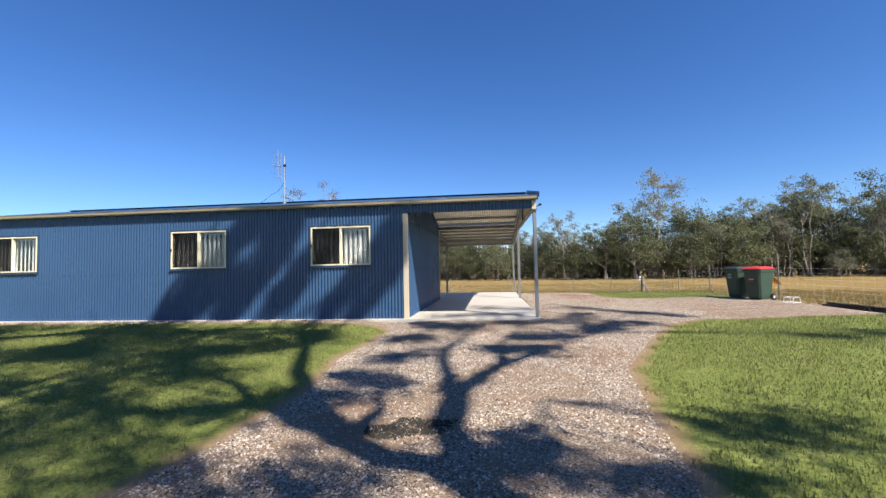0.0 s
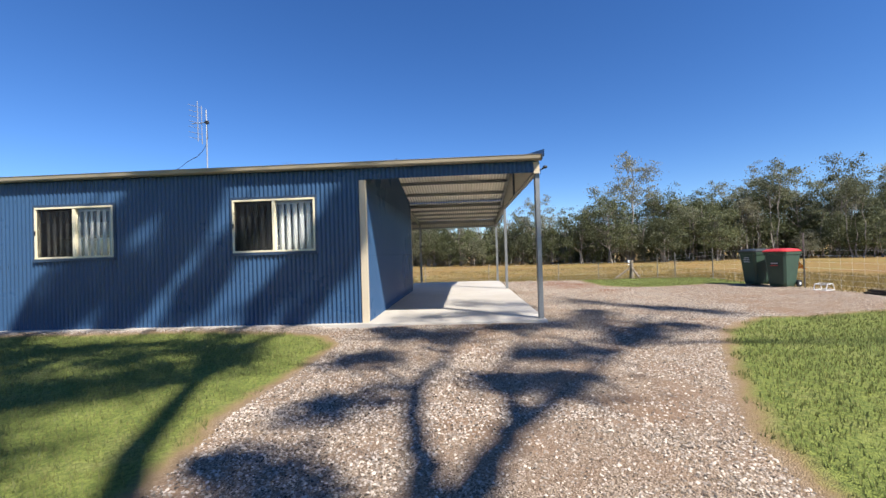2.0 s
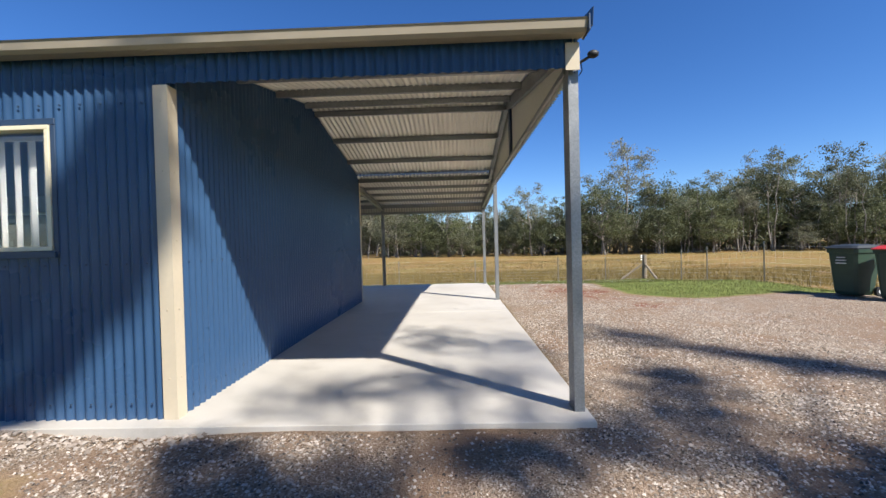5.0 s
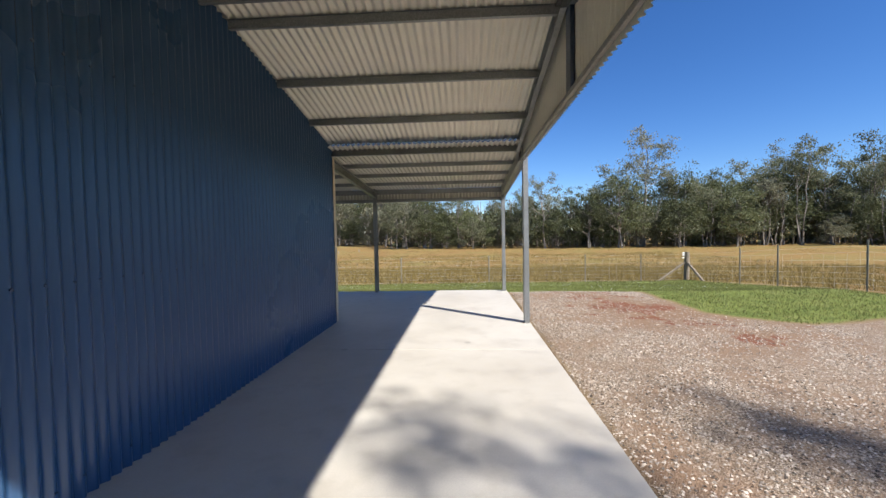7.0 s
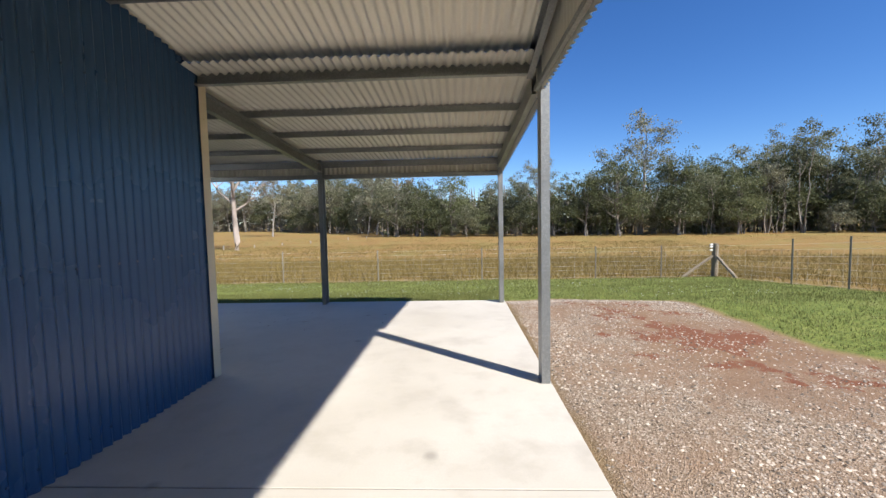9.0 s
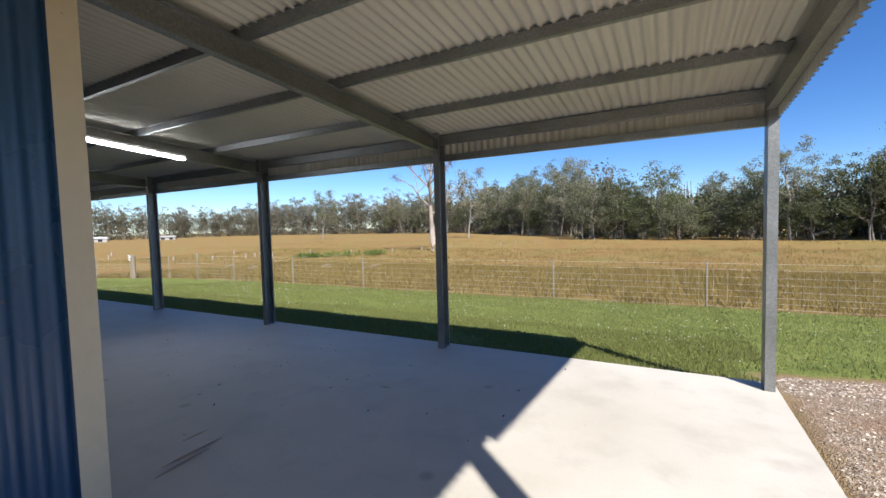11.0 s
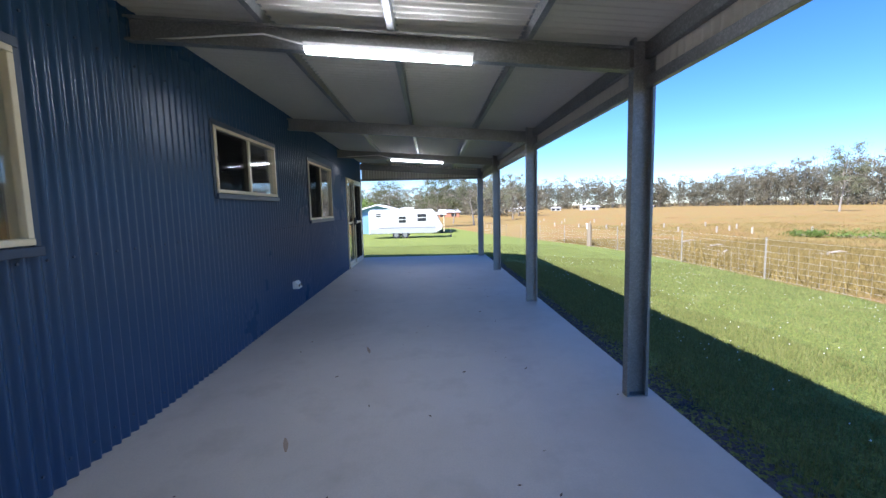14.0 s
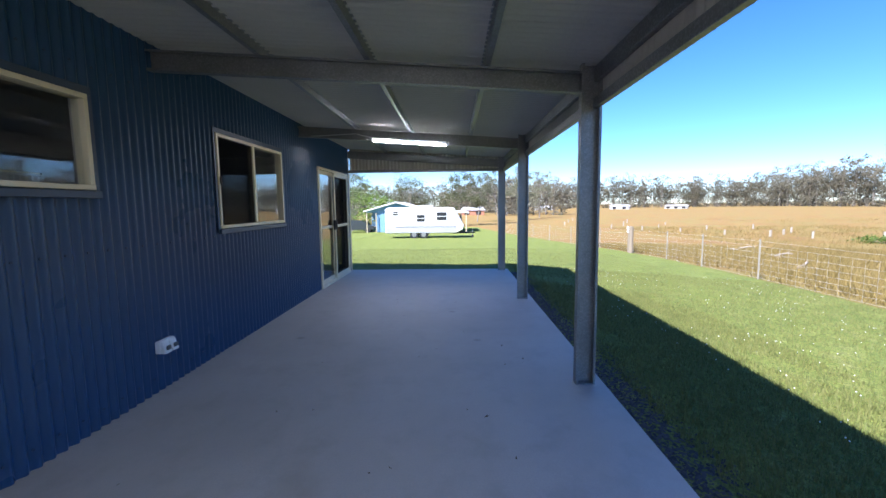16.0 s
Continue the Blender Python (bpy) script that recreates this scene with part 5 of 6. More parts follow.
def fence():
    corner, west = (11.05, 17.15), (-22.8, 16.7)
    def star_post(x, y, h=1.12):
        t = thing("fence_post", x, y, high(x, y), "thin weathered steel fence post", "fence post", "fence posts")
        bm = bmesh.new()
        for k in range(3):
            a = 2 * math.pi * k / 3 + 0.4
            d = Vector((math.cos(a), math.sin(a), 0))
            e = Vector((-d.y, d.x, 0)) * 0.004
            p = d * 0.023
            lo = [bm.verts.new(v) for v in (-e + Vector((0, 0, -0.2)), e + Vector((0, 0, -0.2)), p + e + Vector((0, 0, -0.2)), p - e + Vector((0, 0, -0.2)))]
            hi = [bm.verts.new(v.co + Vector((0, 0, h + 0.2))) for v in lo]
            for i in range(4):
                bm.faces.new((lo[i], lo[(i + 1) % 4], hi[(i + 1) % 4], hi[i]))
            bm.faces.new(hi)
        part("stake", bm, bpy.data.materials["weathered_post"], t)
        return t
    worn("weathered_post", (0.26, 0.24, 0.20), (0.18, 0.16, 0.13), 0.7)
    back_x = [-19.4, -17.1, -14.5, -10.9, -7.4, -4.05, -0.66, 3.0, 6.95, 9.2]
    for x in back_x:
        star_post(x, 16.7 + (x + 22.8) / 34 * 0.4)
    run = [(10.9, 13.6), (11.0, 12.1), (11.25, 9.7), (11.15, 5.2), (11.4, 1.5), (11.6, -2.5), (11.7, -6.5), (11.8, -11)]
    for i, (x, y) in enumerate(run):
        star_post(x, y, 1.55 if i == 3 else 1.2)
    for x in (-26, -30, -34, -38, -43, -48):
        star_post(x, 16.4 + (x + 26) * 0.12)
    def strainer(x, y, h, braces, label):
        t = thing("strainer_post", x, y, high(x, y), label, "fence post")
        rodded("log", (0, 0, -0.3), (0.01, 0, h), 0.11, WOOD, t, r1=0.10, n=12)
        for dx, dy in braces:
            rodded("brace", (0.08 * dx, 0.08 * dy, h * 0.62), (dx, dy, -0.03), 0.045, WOOD, t, r1=0.055, n=8)
        for zz in (h * 0.80, h * 0.90, h * 0.97):
            rodded("insulator", (-0.20, -0.06, zz), (-0.11, -0.04, zz), 0.028, WHITE, t, n=8)
    strainer(*corner, 1.15, [(-1.15, -0.05), (0.18, -1.0)], "thick grey timber corner post with two braces")
    strainer(*west, 1.25, [], "thick grey timber strainer post in the fence")
    strainer(west[0] + 0.35, west[1] - 0.1, 1.2, [], "thick grey timber strainer post in the fence")
    def wires(name, pts, step):
        verts, faces = [], []
        def seg(a, b, r):
            a, b = Vector(a), Vector(b)
            d = (b - a).normalized()
            s = d.cross(Vector((0, 0, 1)) if abs(d.z) < 0.9 else Vector((1, 0, 0))).normalized() * r
            u = d.cross(s).normalized() * r
            k = len(verts)
            for p in (a, b):
                verts.extend([p + s, p - s * 0.5 + u * 0.87, p - s * 0.5 - u * 0.87])
            for i in range(3):
                faces.append((k + i, k + (i + 1) % 3, k + 3 + (i + 1) % 3, k + 3 + i))
        for (x0, y0), (x1, y1) in zip(pts, pts[1:]):
            z0, z1 = high(x0, y0), high(x1, y1)
            for hh in (0.04, 0.16, 0.29, 0.43, 0.58, 0.74, 0.92, 1.06):
                seg((x0, y0, z0 + hh), (x1, y1, z1 + hh), 0.0021)
            ln = math.hypot(x1 - x0, y1 - y0)
            for k in range(int(ln / step)):
                w = (k + 0.5) * step / ln
                x, y, z = x0 + (x1 - x0) * w, y0 + (y1 - y0) * w, z0 + (z1 - z0) * w
                seg((x, y, z + 0.04), (x, y, z + 0.92), 0.0014)
        f = raw(name, verts, faces, WIRE)
        tagged(f, "woven wire stock netting strung between the posts", "fence wire", kind="stuff")
    wires("fence_wire", [west, *[(x, 16.7 + (x + 22.8) / 34 * 0.4) for x in back_x], corner], 0.28)
    wires("fence_wire", [corner, *run], 0.3)
    wires("fence_wire", [(-48, 13.8), (-38, 15.0), (-30, 15.9), west], 0.5)


fence()


def tree_guards():
    """Pale guards on the young trees planted out in rows across the paddock."""
    m = worn("tree_guard", (0.36, 0.32, 0.26), (0.28, 0.25, 0.20), 0.7)
    spots = [(-26.3, 33.1), (-24.7, 36.8), (-23.1, 40.6), (-29.3, 31.3), (-21.6, 44.5), (-20.2, 48), (-18.8, 52), (-17.4, 56), (-16, 60), (-14.6, 65), (-33.8, 32.8), (-31.0, 30.0), (-34.0, 28.2), (-37, 26.6), (-40, 25), (-44, 23.6), (-48, 22.4),
             (-52, 21.2), (-40, 31), (-45, 29), (-50, 27), (-56, 25.5), (-62, 24), (-52, 33), (-58, 31), (-64, 29), (-70, 27), (-29.3, 35.5), (-36, 35), (-42, 36), (-13.0, 70), (-11.5, 76)]
    rnd = random.Random(12)
    for x, y in [(1.5 + (a - 1.5) * 1.28, 6.8 + (b - 6.8) * 1.28) for a, b in spots]:
        t = thing("tree_guard", x + rnd.uniform(-0.4, 0.4), y + rnd.uniform(-0.4, 0.4), high(x, y), "pale square guard round a young tree in the paddock", "tree guard", "tree guards", rnd.uniform(0, 90))
        h = rnd.uniform(0.42, 0.64)
        bm = bmesh.new()
        for k in range(4):
            a, b = math.pi / 2 * k, math.pi / 2 * (k + 1)
            p, q = Vector((0.085 * math.cos(a), 0.085 * math.sin(a), 0)), Vector((0.085 * math.cos(b), 0.085 * math.sin(b), 0))
            vs = [bm.verts.new(v) for v in (p, q, q + Vector((0, 0, h)), p + Vector((0, 0, h)))]
            bm.faces.new(vs)
            ws = [bm.verts.new(Vector((v.co.x * 0.93, v.co.y * 0.93, v.co.z))) for v in vs]
            bm.faces.new(ws[::-1])
            bm.faces.new((vs[3], vs[2], ws[2], ws[3]))
        part("sleeve", bm, m, t)
        rodded("stake", (0.10, 0, -0.1), (0.10, 0, h + 0.10), 0.014, WOOD, t, n=5)


tree_guards()


def fallen_wood():
    rnd = random.Random(3)
    for x, y, ln, az in ((-18.5, 26.0, 1.4, 20), (-15.6, 27.6, 1.2, -10), (-25.8, 23.8, 1.6, 35), (-22.4, 23.2, 0.9, 5), (-17.4, 20.4, 0.7, 60)):
        z = high(x, y)
        t = thing("fallen_branch", x, y, z, "sun-bleached fallen branch lying in the dry grass", "branch", "fallen branches", az)
        p = [((-ln / 2, 0, 0.05), 0.055), ((-ln / 6, 0.1, 0.09), 0.05), ((ln / 5, -0.05, 0.07), 0.04), ((ln / 2, 0.08, 0.10), 0.02)]
        raw("limb", *limb_mesh([p, [((0, 0.05, 0.14), 0.05), ((ln / 5, 0.4, 0.25), 0.03), ((ln / 3, 0.6, 0.22), 0.015)]], 7), BARK, t, smooth=True)
    rng = np.random.default_rng(8)
    for x, y, s in ((-31.5, 41.0, 1.7), (-28.6, 44.4, 1.4), (-33.2, 38.9, 1.1)):
        t = thing("green_shrub", x, y, high(x, y), "low bright green shrub among the dry grass", "shrub", "green shrubs")
        cs = [(rng.normal(0, s * 0.6), rng.normal(0, s * 0.6), rng.uniform(0.15, 0.45)) for _ in range(30)]
        raw("stems", *limb_mesh([[((0, 0, -0.05), 0.02), ((c[0] * 0.5, c[1] * 0.5, 0.2), 0.014), (c, 0.006)] for c in cs], 4), WOOD, t)
        sheet_mesh("foliage", *leaf_mesh(cs, [0.5] * 30, 30, 0.09, rng), LEAF_GREEN, t)


fallen_wood()


# ---- the neighbour's place ----
VAN_WHITE = worn("caravan_white", (0.50, 0.50, 0.49), (0.44, 0.44, 0.42), 0.35, 0, 0.6, 20, 0.0)
TINT = plain("tinted_window", (0.03, 0.032, 0.035), 0.1)


def caravan(x, y):
    t = thing("caravan", x, y, high(x, y), "white caravan with tinted windows and two axles", "caravan")
    # side profile along y (front to +y), body width along x
    prof = [(-3.45, 0.45), (2.6, 0.45), (3.15, 0.75), (3.25, 1.05), (2.5, 2.45), (2.3, 2.62), (-3.2, 2.66), (-3.45, 2.5)]
    bm = bmesh.new()
    a, b = [bm.verts.new((1.15, p, z)) for p, z in prof], [bm.verts.new((-1.15, p, z)) for p, z in prof]
    n = len(prof)
    bm.faces.new(a)
    bm.faces.new(b[::-1])
    for i in range(n):
        bm.faces.new((a[i], b[i], b[(i + 1) % n], a[(i + 1) % n]))
    part("body", bm, VAN_WHITE, t, bevel=0.06)
    boxed("skirt", (1.155, 1.17, -3.35, 2.6, 0.50, 0.95), worn("grey_skirt", (0.33, 0.34, 0.35), (0.27, 0.28, 0.29), 0.5), t)
    boxed("stripe", (1.171, 1.18, -2.6, 2.6, 0.97, 1.06), plain("grey_stripe", (0.22, 0.23, 0.25), 0.4), t)
    for y0, y1, z0, z1 in ((0.95, 1.75, 1.55, 2.2), (-0.75, -0.1, 1.45, 2.0), (-2.75, -2.35, 2.0, 2.3)):
        w = boxed("window", (1.155, 1.175, y0, y1, z0, z1), TINT, t, bevel=0.01)
        boxed("window_bar", (1.176, 1.182, y0, y1, (z0 + z1) / 2 - 0.03, (z0 + z1) / 2 + 0.03), VAN_WHITE, w, bevel=0)
    boxed("hatch", (1.155, 1.172, -2.6, -1.9, 1.0, 1.4), worn("hatch_grey", (0.6, 0.6, 0.6), (0.5, 0.5, 0.5), 0.4), t)
    boxed("air_unit", (-0.4, 0.4, -0.6, 0.6, 2.64, 2.82), VAN_WHITE, t, bevel=0.03)
    for yy in (-1.0, -0.2):
        wh = rodded("wheel", (0.90, yy, 0.35), (1.16, yy, 0.35), 0.35, DARK, t, n=20)
        rodded("rim", (1.161, yy, 0.35), (1.175, yy, 0.35), 0.20, GALV, wh, n=14)
        wh = rodded("wheel", (-1.16, yy, 0.35), (-0.90, yy, 0.35), 0.35, DARK, t, n=20)
    for s in (-1, 1):
        rodded("drawbar", (s * 0.7, 2.3, 0.42), (0, 4.2, 0.42), 0.05, DARK, t, n=8)
    rodded("jockey_wheel", (0.0, 4.0, 0.10), (0.08, 4.0, 0.10), 0.10, DARK, t, n=12)
    rodded("jockey_post", (0.04, 4.0, 0.1), (0.04, 4.0, 0.75), 0.03, GALV, t)
    rodded("gas_bottle", (0.25, 3.0, 0.47), (0.25, 3.0, 0.95), 0.15, DARK, t, n=12)


caravan(-39.2, 5.95)


def neighbour_shed():
    x, y = -50.0, 4.3
    t = thing("neighbour_shed", x, y, high(x, y), "pale blue gable shed with white trim and an open bay", "shed")
    sky_blue = worn("pale_blue_sheet", (0.17, 0.30, 0.46), (0.14, 0.26, 0.41), 0.45)
    w0, w1, h, r = -5.9, 0.9, 2.45, 3.35
    mid = (w0 + w1) / 2
    for name, spans in (("gable_wall", [(w0, mid, lambda a: 2.3, lambda a: h + (a - w0) / (mid - w0) * (r - h)), (mid, w1, lambda a: 2.3, lambda a: r - (a - mid) / (w1 - mid) * (r - h))]), ("front_wall", [(w0 + 1.2, w1, 0.0, 2.3)])):
        corrugated(name, (0, 0, 0), (0, 1, 0), (0, 0, 1), (1, 0, 0), spans, (sky_blue, sky_blue), t, seg=4, pitch=0.2, amp=0.015)
    corrugated("side_wall", (0, w1, 0), (-1, 0, 0), (0, 0, 1), (0, 1, 0), [(0, 8, 0, h)], (sky_blue, sky_blue), t, seg=4, pitch=0.2, amp=0.015)
    corrugated("inner_wall", (-3.0, 0, 0), (0, 1, 0), (0, 0, 1), (1, 0, 0), [(w0, w1 - 0.1, 0, 2.4)], (sky_blue, sky_blue), t, seg=4, pitch=0.2, amp=0.015)
    white = worn("white_roof_steel", (0.75, 0.75, 0.73), (0.68, 0.68, 0.66), 0.4)
    for a, b, za, zb in ((w0 - 0.3, mid, h - 0.07, r + 0.03), (mid, w1 + 0.3, r + 0.03, h - 0.07), (w1 + 0.3, w1 + 4.8, h - 0.07, h - 0.30)):
        vs = [(0.5, a, za), (0.5, b, zb), (-8.5, b, zb), (-8.5, a, za)]
        raw("roof", vs + [(p[0], p[1], p[2] + 0.12) for p in vs], [(3, 2, 1, 0), (4, 5, 6, 7), (0, 1, 5, 4), (1, 2, 6, 5), (2, 3, 7, 6), (3, 0, 4, 7)], white, t)
    for yy in (w0 + 0.1, w0 + 1.15, w1 + 4.5, w1 + 3.2):
        rodded("post", (0.3, yy, 0), (0.3, yy, h - 0.2 if yy < w1 else h - 0.33), 0.06, CREAM, t, n=8)


neighbour_shed()


def far_car(x, y):
    t = thing("parked_car", x, y, high(x, y), "dark parked car under the trees", "car", rz=90)
    m = plain("dark_car_paint", (0.03, 0.035, 0.04), 0.25)
    prof = [(-2.1, 0.35), (2.1, 0.35), (2.15, 0.75), (1.3, 0.95), (0.7, 1.45), (-1.5, 1.5), (-2.1, 1.0)]
    bm = bmesh.new()
    a, b = [bm.verts.new((p, -0.85, z)) for p, z in prof], [bm.verts.new((p, 0.85, z)) for p, z in prof]
    n = len(prof)
    bm.faces.new(a)
    bm.faces.new(b[::-1])
    for i in range(n):
        bm.faces.new((a[i], b[i], b[(i + 1) % n], a[(i + 1) % n]))
    part("body", bm, m, t, bevel=0.05)
    for px in (-1.35, 1.35):
        for s in (-1, 1):
            rodded("wheel", (px, s * 0.70, 0.33), (px, s * 0.88, 0.33), 0.33, DARK, t, n=14)
    boxed("windscreen", (0.78, 1.15, -0.7, 0.7, 1.0, 1.3), TINT, t)
    for s in (-0.6, 0.6):
        boxed("headlight", (2.10, 2.17, s - 0.15, s + 0.15, 0.62, 0.74), WHITE, t)


far_car(-52.5, -3.2)


def far_house(x, y, w, d, h, wall, roof, label, rz=0):
    t = thing("farm_building", x, y, high(x, y), label, "building", "farm buildings", rz)
    boxed("walls", (-w / 2, w / 2, -d / 2, d / 2, 0, h), wall, t, bevel=0.02)
    vs = [(-w / 2 - 0.4, -d / 2 - 0.4, h), (w / 2 + 0.4, -d / 2 - 0.4, h), (w / 2 + 0.4, d / 2 + 0.4, h), (-w / 2 - 0.4, d / 2 + 0.4, h), (-w / 2 + 0.5, 0, h + d * 0.18), (w / 2 - 0.5, 0, h + d * 0.18)]
    raw("roof", vs, [(3, 2, 1, 0), (0, 1, 5, 4), (2, 3, 4, 5), (1, 2, 5), (3, 0, 4)], roof, t)
    n = max(2, int(w / 4))
    for k in range(n):
        xx = -w / 2 + (k + 0.5) * w / n
        boxed("opening", (xx - 0.9, xx + 0.9, -d / 2 - 0.03, -d / 2 - 0.004, 0.2, h * 0.8), TINT, t, bevel=0)


FAR_WHITE = worn("far_white_wall", (0.36, 0.35, 0.33), (0.28, 0.27, 0.25), 0.6)
FAR_ROOF = worn("far_grey_roof", (0.50, 0.51, 0.52), (0.4, 0.41, 0.42), 0.5)
BRICK = worn("far_brick_wall", (0.34, 0.15, 0.09), (0.26, 0.12, 0.07), 0.8)
far_house(-255, 62, 11, 6, 1.7, FAR_WHITE, FAR_ROOF, "white open-fronted farm shed across the paddock", 80)
far_house(-262, 88, 6, 5, 1.6, FAR_WHITE, FAR_WHITE, "small white farm cottage across the paddock", 70)
far_house(-258, 108, 11, 5, 1.9, FAR_WHITE, FAR_ROOF, "long white farm building across the paddock", 60)
far_house(-255, 140, 12, 5, 1.6, FAR_WHITE, FAR_WHITE, "long low white farm house across the paddock", 55)
far_house(-152, 15, 8, 6, 1.7, BRICK, FAR_ROOF, "red brick house beyond the neighbour's shed", 85)
for t_, x_, y_, s_ in ((LEAF_GREEN, -54, -1.5, 1.0), (LEAF_GREEN, -57, -5.0, 1.2)):
    rng_ = np.random.default_rng(int(abs(x_)))
    tr_ = thing("garden_tree", x_, y_, high(x_, y_), "bright green leafy garden tree beside the shed", "tree", "garden trees")
    cs_ = [(rng_.normal(0, 1.0 * s_), rng_.normal(0, 1.0 * s_), rng_.uniform(1.2, 4.6) * s_) for _ in range(60)]
    raw("trunk", *limb_mesh([[((0, 0, -0.1), 0.14), ((0.1, 0, 1.5), 0.11), ((0, 0.1, 3.2), 0.05)]] + [[((0.05, 0, 1.4), 0.05), (c, 0.012)] for c in cs_[:24]], 6), BARK, tr_, smooth=True)
    sheet_mesh("crown", *leaf_mesh(cs_, [0.8 * s_] * 60, 40, 0.13, rng_), t_, tr_)


# ---- grass, gravel and litter ----
def scatter(rng, count, x0, x1, y0, y1, keep):
    px, py = rng.uniform(x0, x1, count), rng.uniform(y0, y1, count)
    k = keep(px, py)
    return px[k], py[k]


def blades(name, px, py, h, w, rng, mat, label, lean=0.5):
    n = len(px)
    z = land(px, py) + ripple(px, py) - 0.004
    az = rng.uniform(0, 2 * np.pi, n)
    hh = h * rng.uniform(0.5, 1.3, n)
    ww = w * rng.uniform(0.7, 1.3, n)
    dx, dy = np.cos(az), np.sin(az)
    ln = lean * rng.uniform(0, 1, n) * hh
    la = rng.uniform(0, 2 * np.pi, n)
    tx, ty = px + np.cos(la) * ln, py + np.sin(la) * ln
    verts = np.stack([np.stack([px - dx * ww, py - dy * ww, z], 1), np.stack([px + dx * ww, py + dy * ww, z], 1), np.stack([tx, ty, z + hh], 1)], 1).reshape(-1, 3)
    ob = sheet_mesh(name, verts, np.arange(n * 3).reshape(-1, 3), mat)
    return tagged(ob, label, "grass", kind="stuff")


def grass():
    rng = np.random.default_rng(41)
    off_slab = lambda x, y: ~((x > -12.15) & (x < 3.05) & (y > -0.25) & (y < 9.86))
    def lawn(x, y):
        patch = np.sin(x * 1.7 + np.sin(y * 2.3)) * np.sin(y * 1.9 + np.sin(x * 1.3) + 1)
        return (inside(DRIVE, x, y) < -0.12 + 0.10 * np.sin(x * 5 + y * 7)) & (inside(YARD, x, y) > 0) & off_slab(x, y) & ((patch > -0.75) | (rng.uniform(0, 1, x.shape) < 0.35))
    xs, ys = [], []
    for c, x0, x1, y0, y1 in ((70000, -11, -0.2, -8.5, -0.35), (80000, 2.6, 11.5, -9, 1.2), (52000, 3, 11, 5.5, 17.2), (100000, -14, 3.2, 9.6, 17.0), (75000, -11, 3.2, 9.7, 12.4), (30000, -24, -12, 2, 15)):
        a, b = scatter(rng, c, x0, x1, y0, y1, lawn)
        xs.append(a)
        ys.append(b)
    blades("grass", np.concatenate(xs), np.concatenate(ys), 0.044, 0.006, rng, BLADE, "short green lawn grass with worn patches")
    # paddock: taller dry tussocks
    xs, ys = [], []
    field = lambda x, y: (inside(YARD, x, y) < -0.2)
    for c, x0, x1, y0, y1, per, spread in ((4200, -28, 14, 16.6, 32, 30, 0.26), (3600, -60, 30, 28, 60, 16, 0.40), (1900, 11, 34, -12, 32, 26, 0.26), (1500, -90, 60, 55, 95, 12, 0.5)):
        a, b = scatter(rng, c, x0, x1, y0, y1, field)
        xs.append((np.repeat(a, per) + rng.normal(0, spread, len(a) * per)))
        ys.append((np.repeat(b, per) + rng.normal(0, spread, len(b) * per)))
    px, py = np.concatenate(xs), np.concatenate(ys)
    k = inside(YARD, px, py) < 0.05
    blades("paddock_grass", px[k], py[k], 0.27, 0.010, rng, DRY, "tall dry paddock grass in tussocks", 1.3)
    a, b = scatter(rng, 1100, -14, 9, 10.6, 16.6, lambda x, y: lawn(x, y) & (np.sin(x * 0.9 + 1) * np.sin(y * 1.7) > -0.2))
    z = land(a, b) + ripple(a, b) + 0.05
    s = 0.0075
    verts = np.stack([np.stack([a + dx * s, b + dy * s, z + dz * s], 1) for dx, dy, dz in ((1, 0, 0), (0, 1, 0), (-1, 0, 0), (0, -1, 0), (0, 0, 1), (0, 0, -1))], 1).reshape(-1, 3)
    base = (np.arange(len(a)) * 6)[:, None, None]
    tri = np.array([(0, 1, 4), (1, 2, 4), (2, 3, 4), (3, 0, 4), (1, 0, 5), (2, 1, 5), (3, 2, 5), (0, 3, 5)])[None]
    tagged(sheet_mesh("clover_flowers", verts, (base + tri).reshape(-1, 3), WHITE), "small white clover flowers dotted through the lawn", "flowers", kind="stuff")


grass()


def stones(name, px, py, size, rng, mat, label, sink=0.35):
    n = len(px)
    s = size * rng.uniform(0.45, 1.5, n) ** 1.2
    z = land(px, py) + ripple(px, py) + s * (0.5 - sink)
    c = np.stack([px, py, z], 1)
    base = np.array([(1, 0, 0), (0, 1, 0), (-1, 0, 0), (0, -1, 0), (0, 0, 1), (0, 0, -1)], float)
    v = base[None] * rng.uniform(0.55, 1.15, (n, 6, 1)) * np.array([1, 1, 0.7])
    a = rng.uniform(0, 2 * np.pi, n)
    ca, sa = np.cos(a)[:, None], np.sin(a)[:, None]
    v = np.stack([v[..., 0] * ca - v[..., 1] * sa, v[..., 0] * sa + v[..., 1] * ca, v[..., 2] + 0.25 * v[..., 0]], -1)
    verts = (c[:, None] + v * s[:, None, None]).reshape(-1, 3)
    tri = np.array([(0, 1, 4), (1, 2, 4), (2, 3, 4), (3, 0, 4)])[None]
    ob = sheet_mesh(name, verts, ((np.arange(n) * 6)[:, None, None] + tri).reshape(-1, 3), mat)
    return tagged(ob, label, "gravel", kind="stuff")


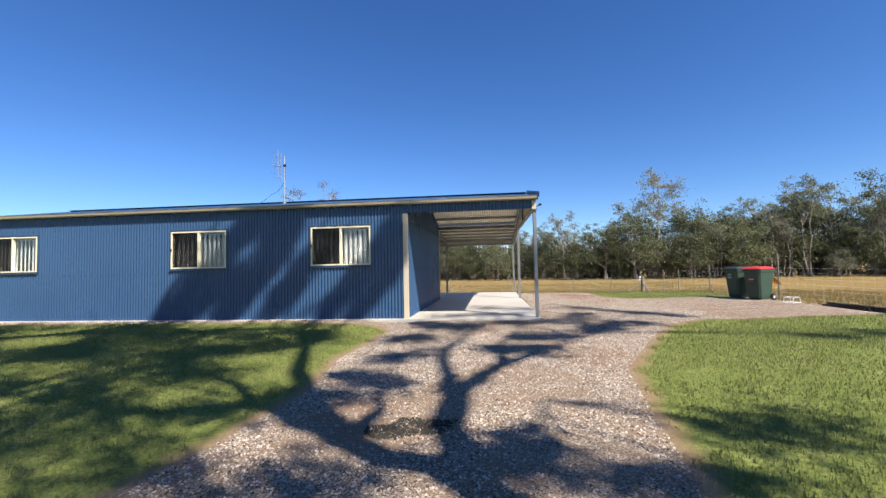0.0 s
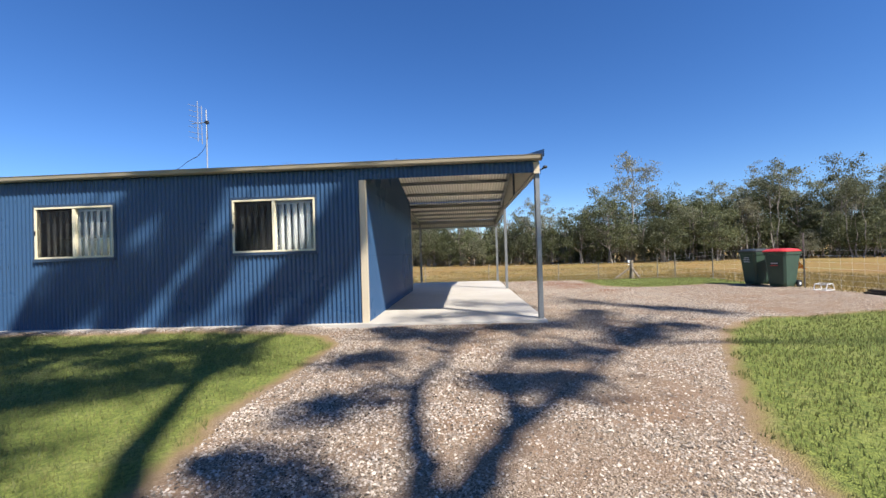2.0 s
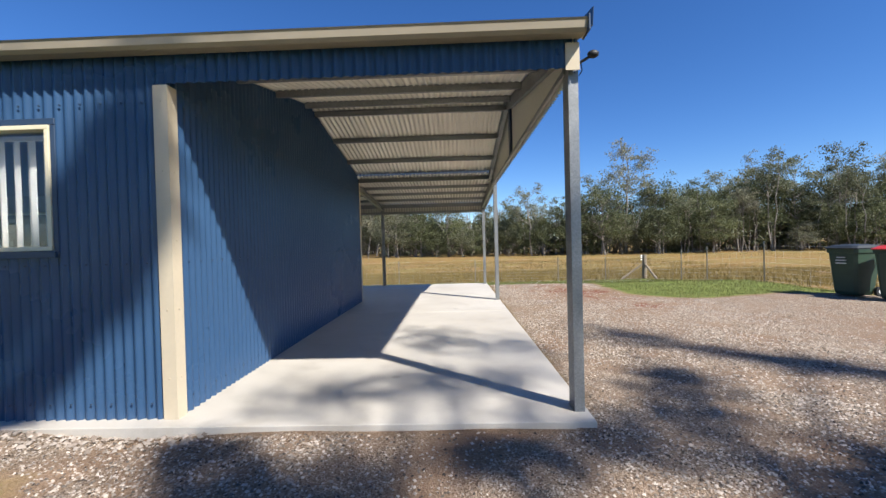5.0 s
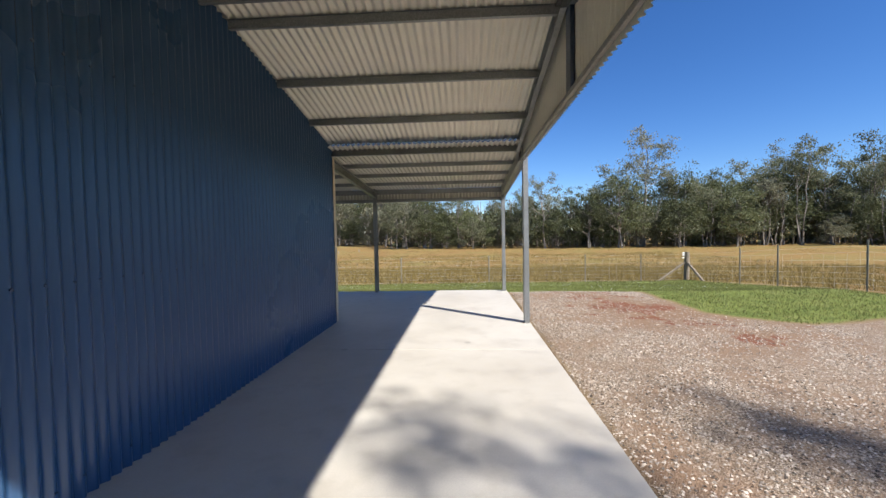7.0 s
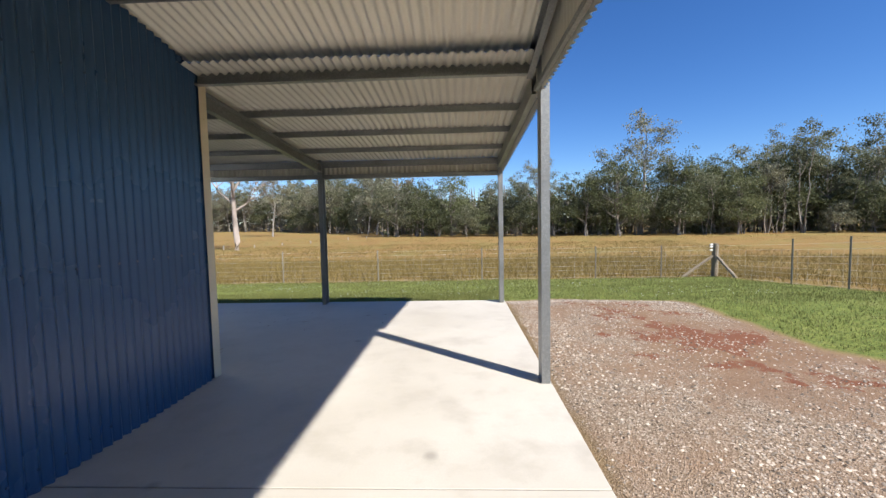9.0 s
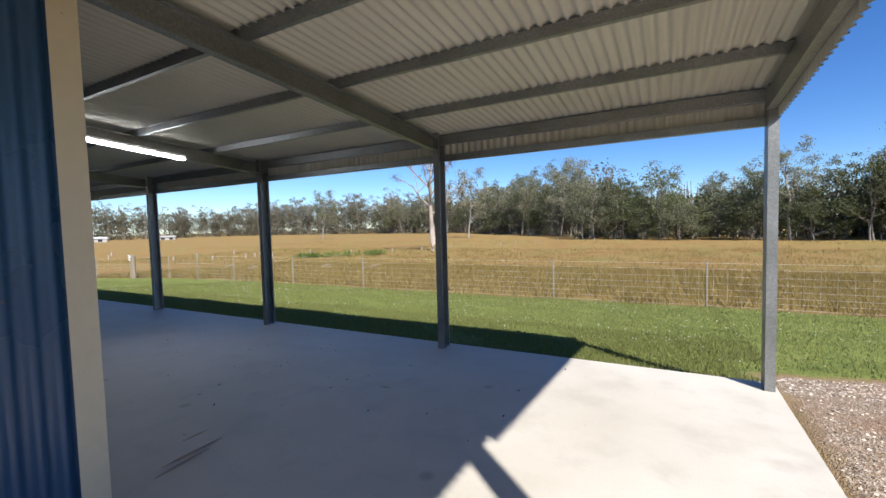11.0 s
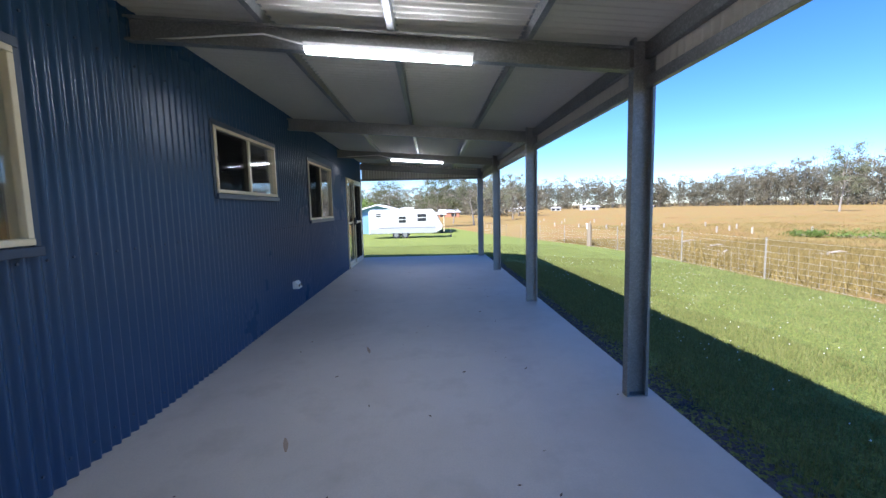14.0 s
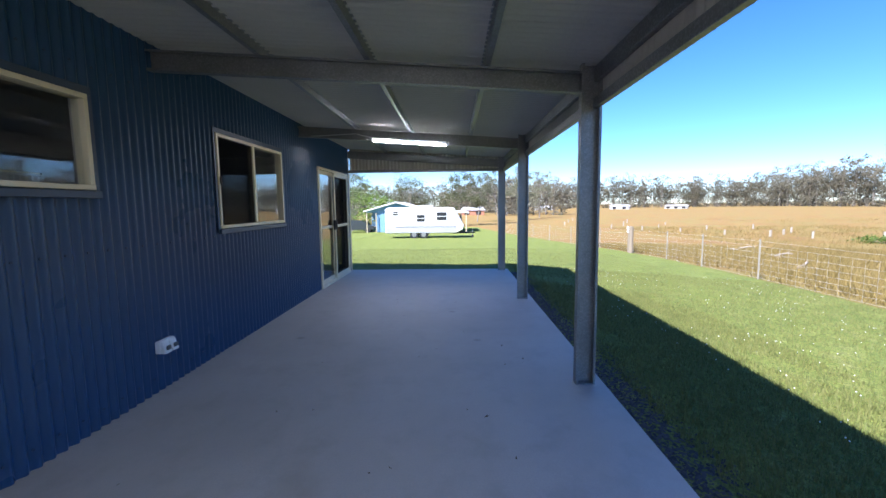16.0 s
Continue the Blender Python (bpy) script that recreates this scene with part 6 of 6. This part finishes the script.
def gravel():
    rng = np.random.default_rng(17)
    ok = lambda x, y: (inside(DRIVE, x, y) > 0.02) & ~((x > -12.1) & (x < 3.0) & (y > -0.21) & (y < 9.6)) & ((inside(CLAY, x, y) < 0.2) | (rng.uniform(0, 1, x.shape) < 0.55)) & ((np.sin(1.3 * x + 1.1 * np.sin(1.7 * y)) * np.sin(1.5 * y + np.sin(2.1 * x)) > -0.25) | (rng.uniform(0, 1, x.shape) < 0.35))
    xs, ys = [], []
    for c, x0, x1, y0, y1 in ((54000, -0.9, 4.2, -8.2, -3.5), (72000, -2.2, 7.0, -3.8, 0.4), (56000, 2.9, 7.2, 0.0, 10.6), (12000, 6, 12.5, 0.3, 5.8)):
        a, b = scatter(rng, c, x0, x1, y0, y1, ok)
        xs.append(a)
        ys.append(b)
    stones("gravel", np.concatenate(xs), np.concatenate(ys), 0.0098, rng, STONE, "loose pinkish-grey crushed gravel on the drive")
    # dark blue metal along the veranda edge
    a, b = scatter(rng, 26000, -12.2, 3.0, 9.57, 10.05, lambda x, y: rng.uniform(0, 1, x.shape) < np.clip(1.25 - (y - 9.57) * 2.6, 0, 1))
    stones("edge_gravel", a, b, 0.013, rng, leafy("dark_gravel", (0.05, 0.05, 0.052), (0.16, 0.155, 0.15), 0.0, 0.9), "dark crushed stone along the slab edge")
    # crumbled mortar along the foot of the front wall
    a, b = scatter(rng, 5200, -12.0, 0.3, -0.36, -0.16, lambda x, y: rng.uniform(0, 1, x.shape) < np.clip(1.1 - (-0.16 - y) * 5.5, 0, 1) * (0.45 + 0.55 * np.sin(x * 2.7 + np.sin(x * 1.1)) ** 2))
    stones("footing_rubble", a, b, 0.020, rng, leafy("pale_mortar", (0.22, 0.17, 0.13), (0.55, 0.48, 0.41), 0.0, 0.9), "crumbled pale mortar along the foot of the wall", 0.25)
    # filled wheel hole in the drive
    a, b = scatter(rng, 5200, 0.75, 1.7, -6.55, -5.5, lambda x, y: ((x - 1.22 - 0.25 * (y + 6.0)) / 0.36) ** 2 + ((y + 6.0) / 0.22) ** 2 < 1 + 0.65 * np.sin(9 * x + 2) * np.sin(13 * y + 3 * x))
    stones("pothole_stones", a, b, 0.012, rng, leafy("charred_stone", (0.010, 0.010, 0.010), (0.045, 0.042, 0.04), 0.0, 0.9), "black charred stones filling a hole in the drive", 0.2)


gravel()


def litter():
    """Dead leaves and grit on the slab, with two brown scrape marks."""
    rng = np.random.default_rng(5)
    brown = worn("dead_leaf", (0.10, 0.06, 0.03), (0.05, 0.035, 0.02), 0.8)
    n = 90
    px, py = rng.uniform(-9, 1.8, n), rng.uniform(6.6, 9.3, n)
    for k in range(26):
        px[k], py[k] = rng.normal(-1.3, 0.7), rng.normal(7.9, 0.45)
    ang, s = rng.uniform(0, 6.28, n), rng.uniform(0.008, 0.022, n)
    v = []
    for x, y, a, r in zip(px, py, ang, s):
        y = min(max(y, L + 0.1), 9.45)
        d, e = np.array([math.cos(a), math.sin(a), 0]) * r, np.array([-math.sin(a), math.cos(a), 0]) * r * 0.35
        p = np.array([x, y, 0.003])
        v += [p - d, p + e + (0, 0, 0.004), p + d + (0, 0, 0.006), p - e]
    tagged(sheet_mesh("leaf_litter", v, np.arange(len(v)).reshape(-1, 4), brown), "small dead leaves and grit on the slab", "leaf litter", kind="stuff")
    mark = worn("brown_stain", (0.28, 0.20, 0.14), (0.36, 0.29, 0.22), 0.8, 0, 14, 60, 0.0)
    for x, y, a, ln in ((-0.35, 6.62, 96, 0.22), (-0.42, 6.72, 92, 0.24), (-0.62, 6.85, 90, 0.11), (-2.55, 7.1, 20, 0.10), (-4.15, 7.35, 15, 0.12), (0.05, 8.1, 10, 0.07)):
        bm = bmesh.new()
        q = [bm.verts.new(((i / 6 - 0.5) * ln * 1.6, 0.006 + 0.012 * math.sin(math.pi * i / 6), 0.0042)) for i in range(7)]
        w = [bm.verts.new(((i / 6 - 0.5) * ln * 1.6, -0.002 - 0.008 * math.sin(math.pi * i / 6), 0.0042)) for i in range(7)]
        for i in range(6):
            bm.faces.new((w[i], w[i + 1], q[i + 1], q[i]))
        ob = part("scuff_mark", bm, mark, None, "brown rust scuff on the concrete")
        ob.matrix_world = pose(x, y, 0, 0, 0, a)
        tagged(ob, "brown rust scuff on the concrete", "stain", "scuff marks", "stuff")
    stick = thing("stick", 2.45, -5.95, high(2.45, -5.95), "short dark stick lying on the gravel", "stick", rz=100)
    raw("twig", *limb_mesh([[((-0.12, 0, 0.012), 0.008), ((0, 0.02, 0.016), 0.007), ((0.12, 0, 0.012), 0.004)]], 5), BARK, stick)


litter()
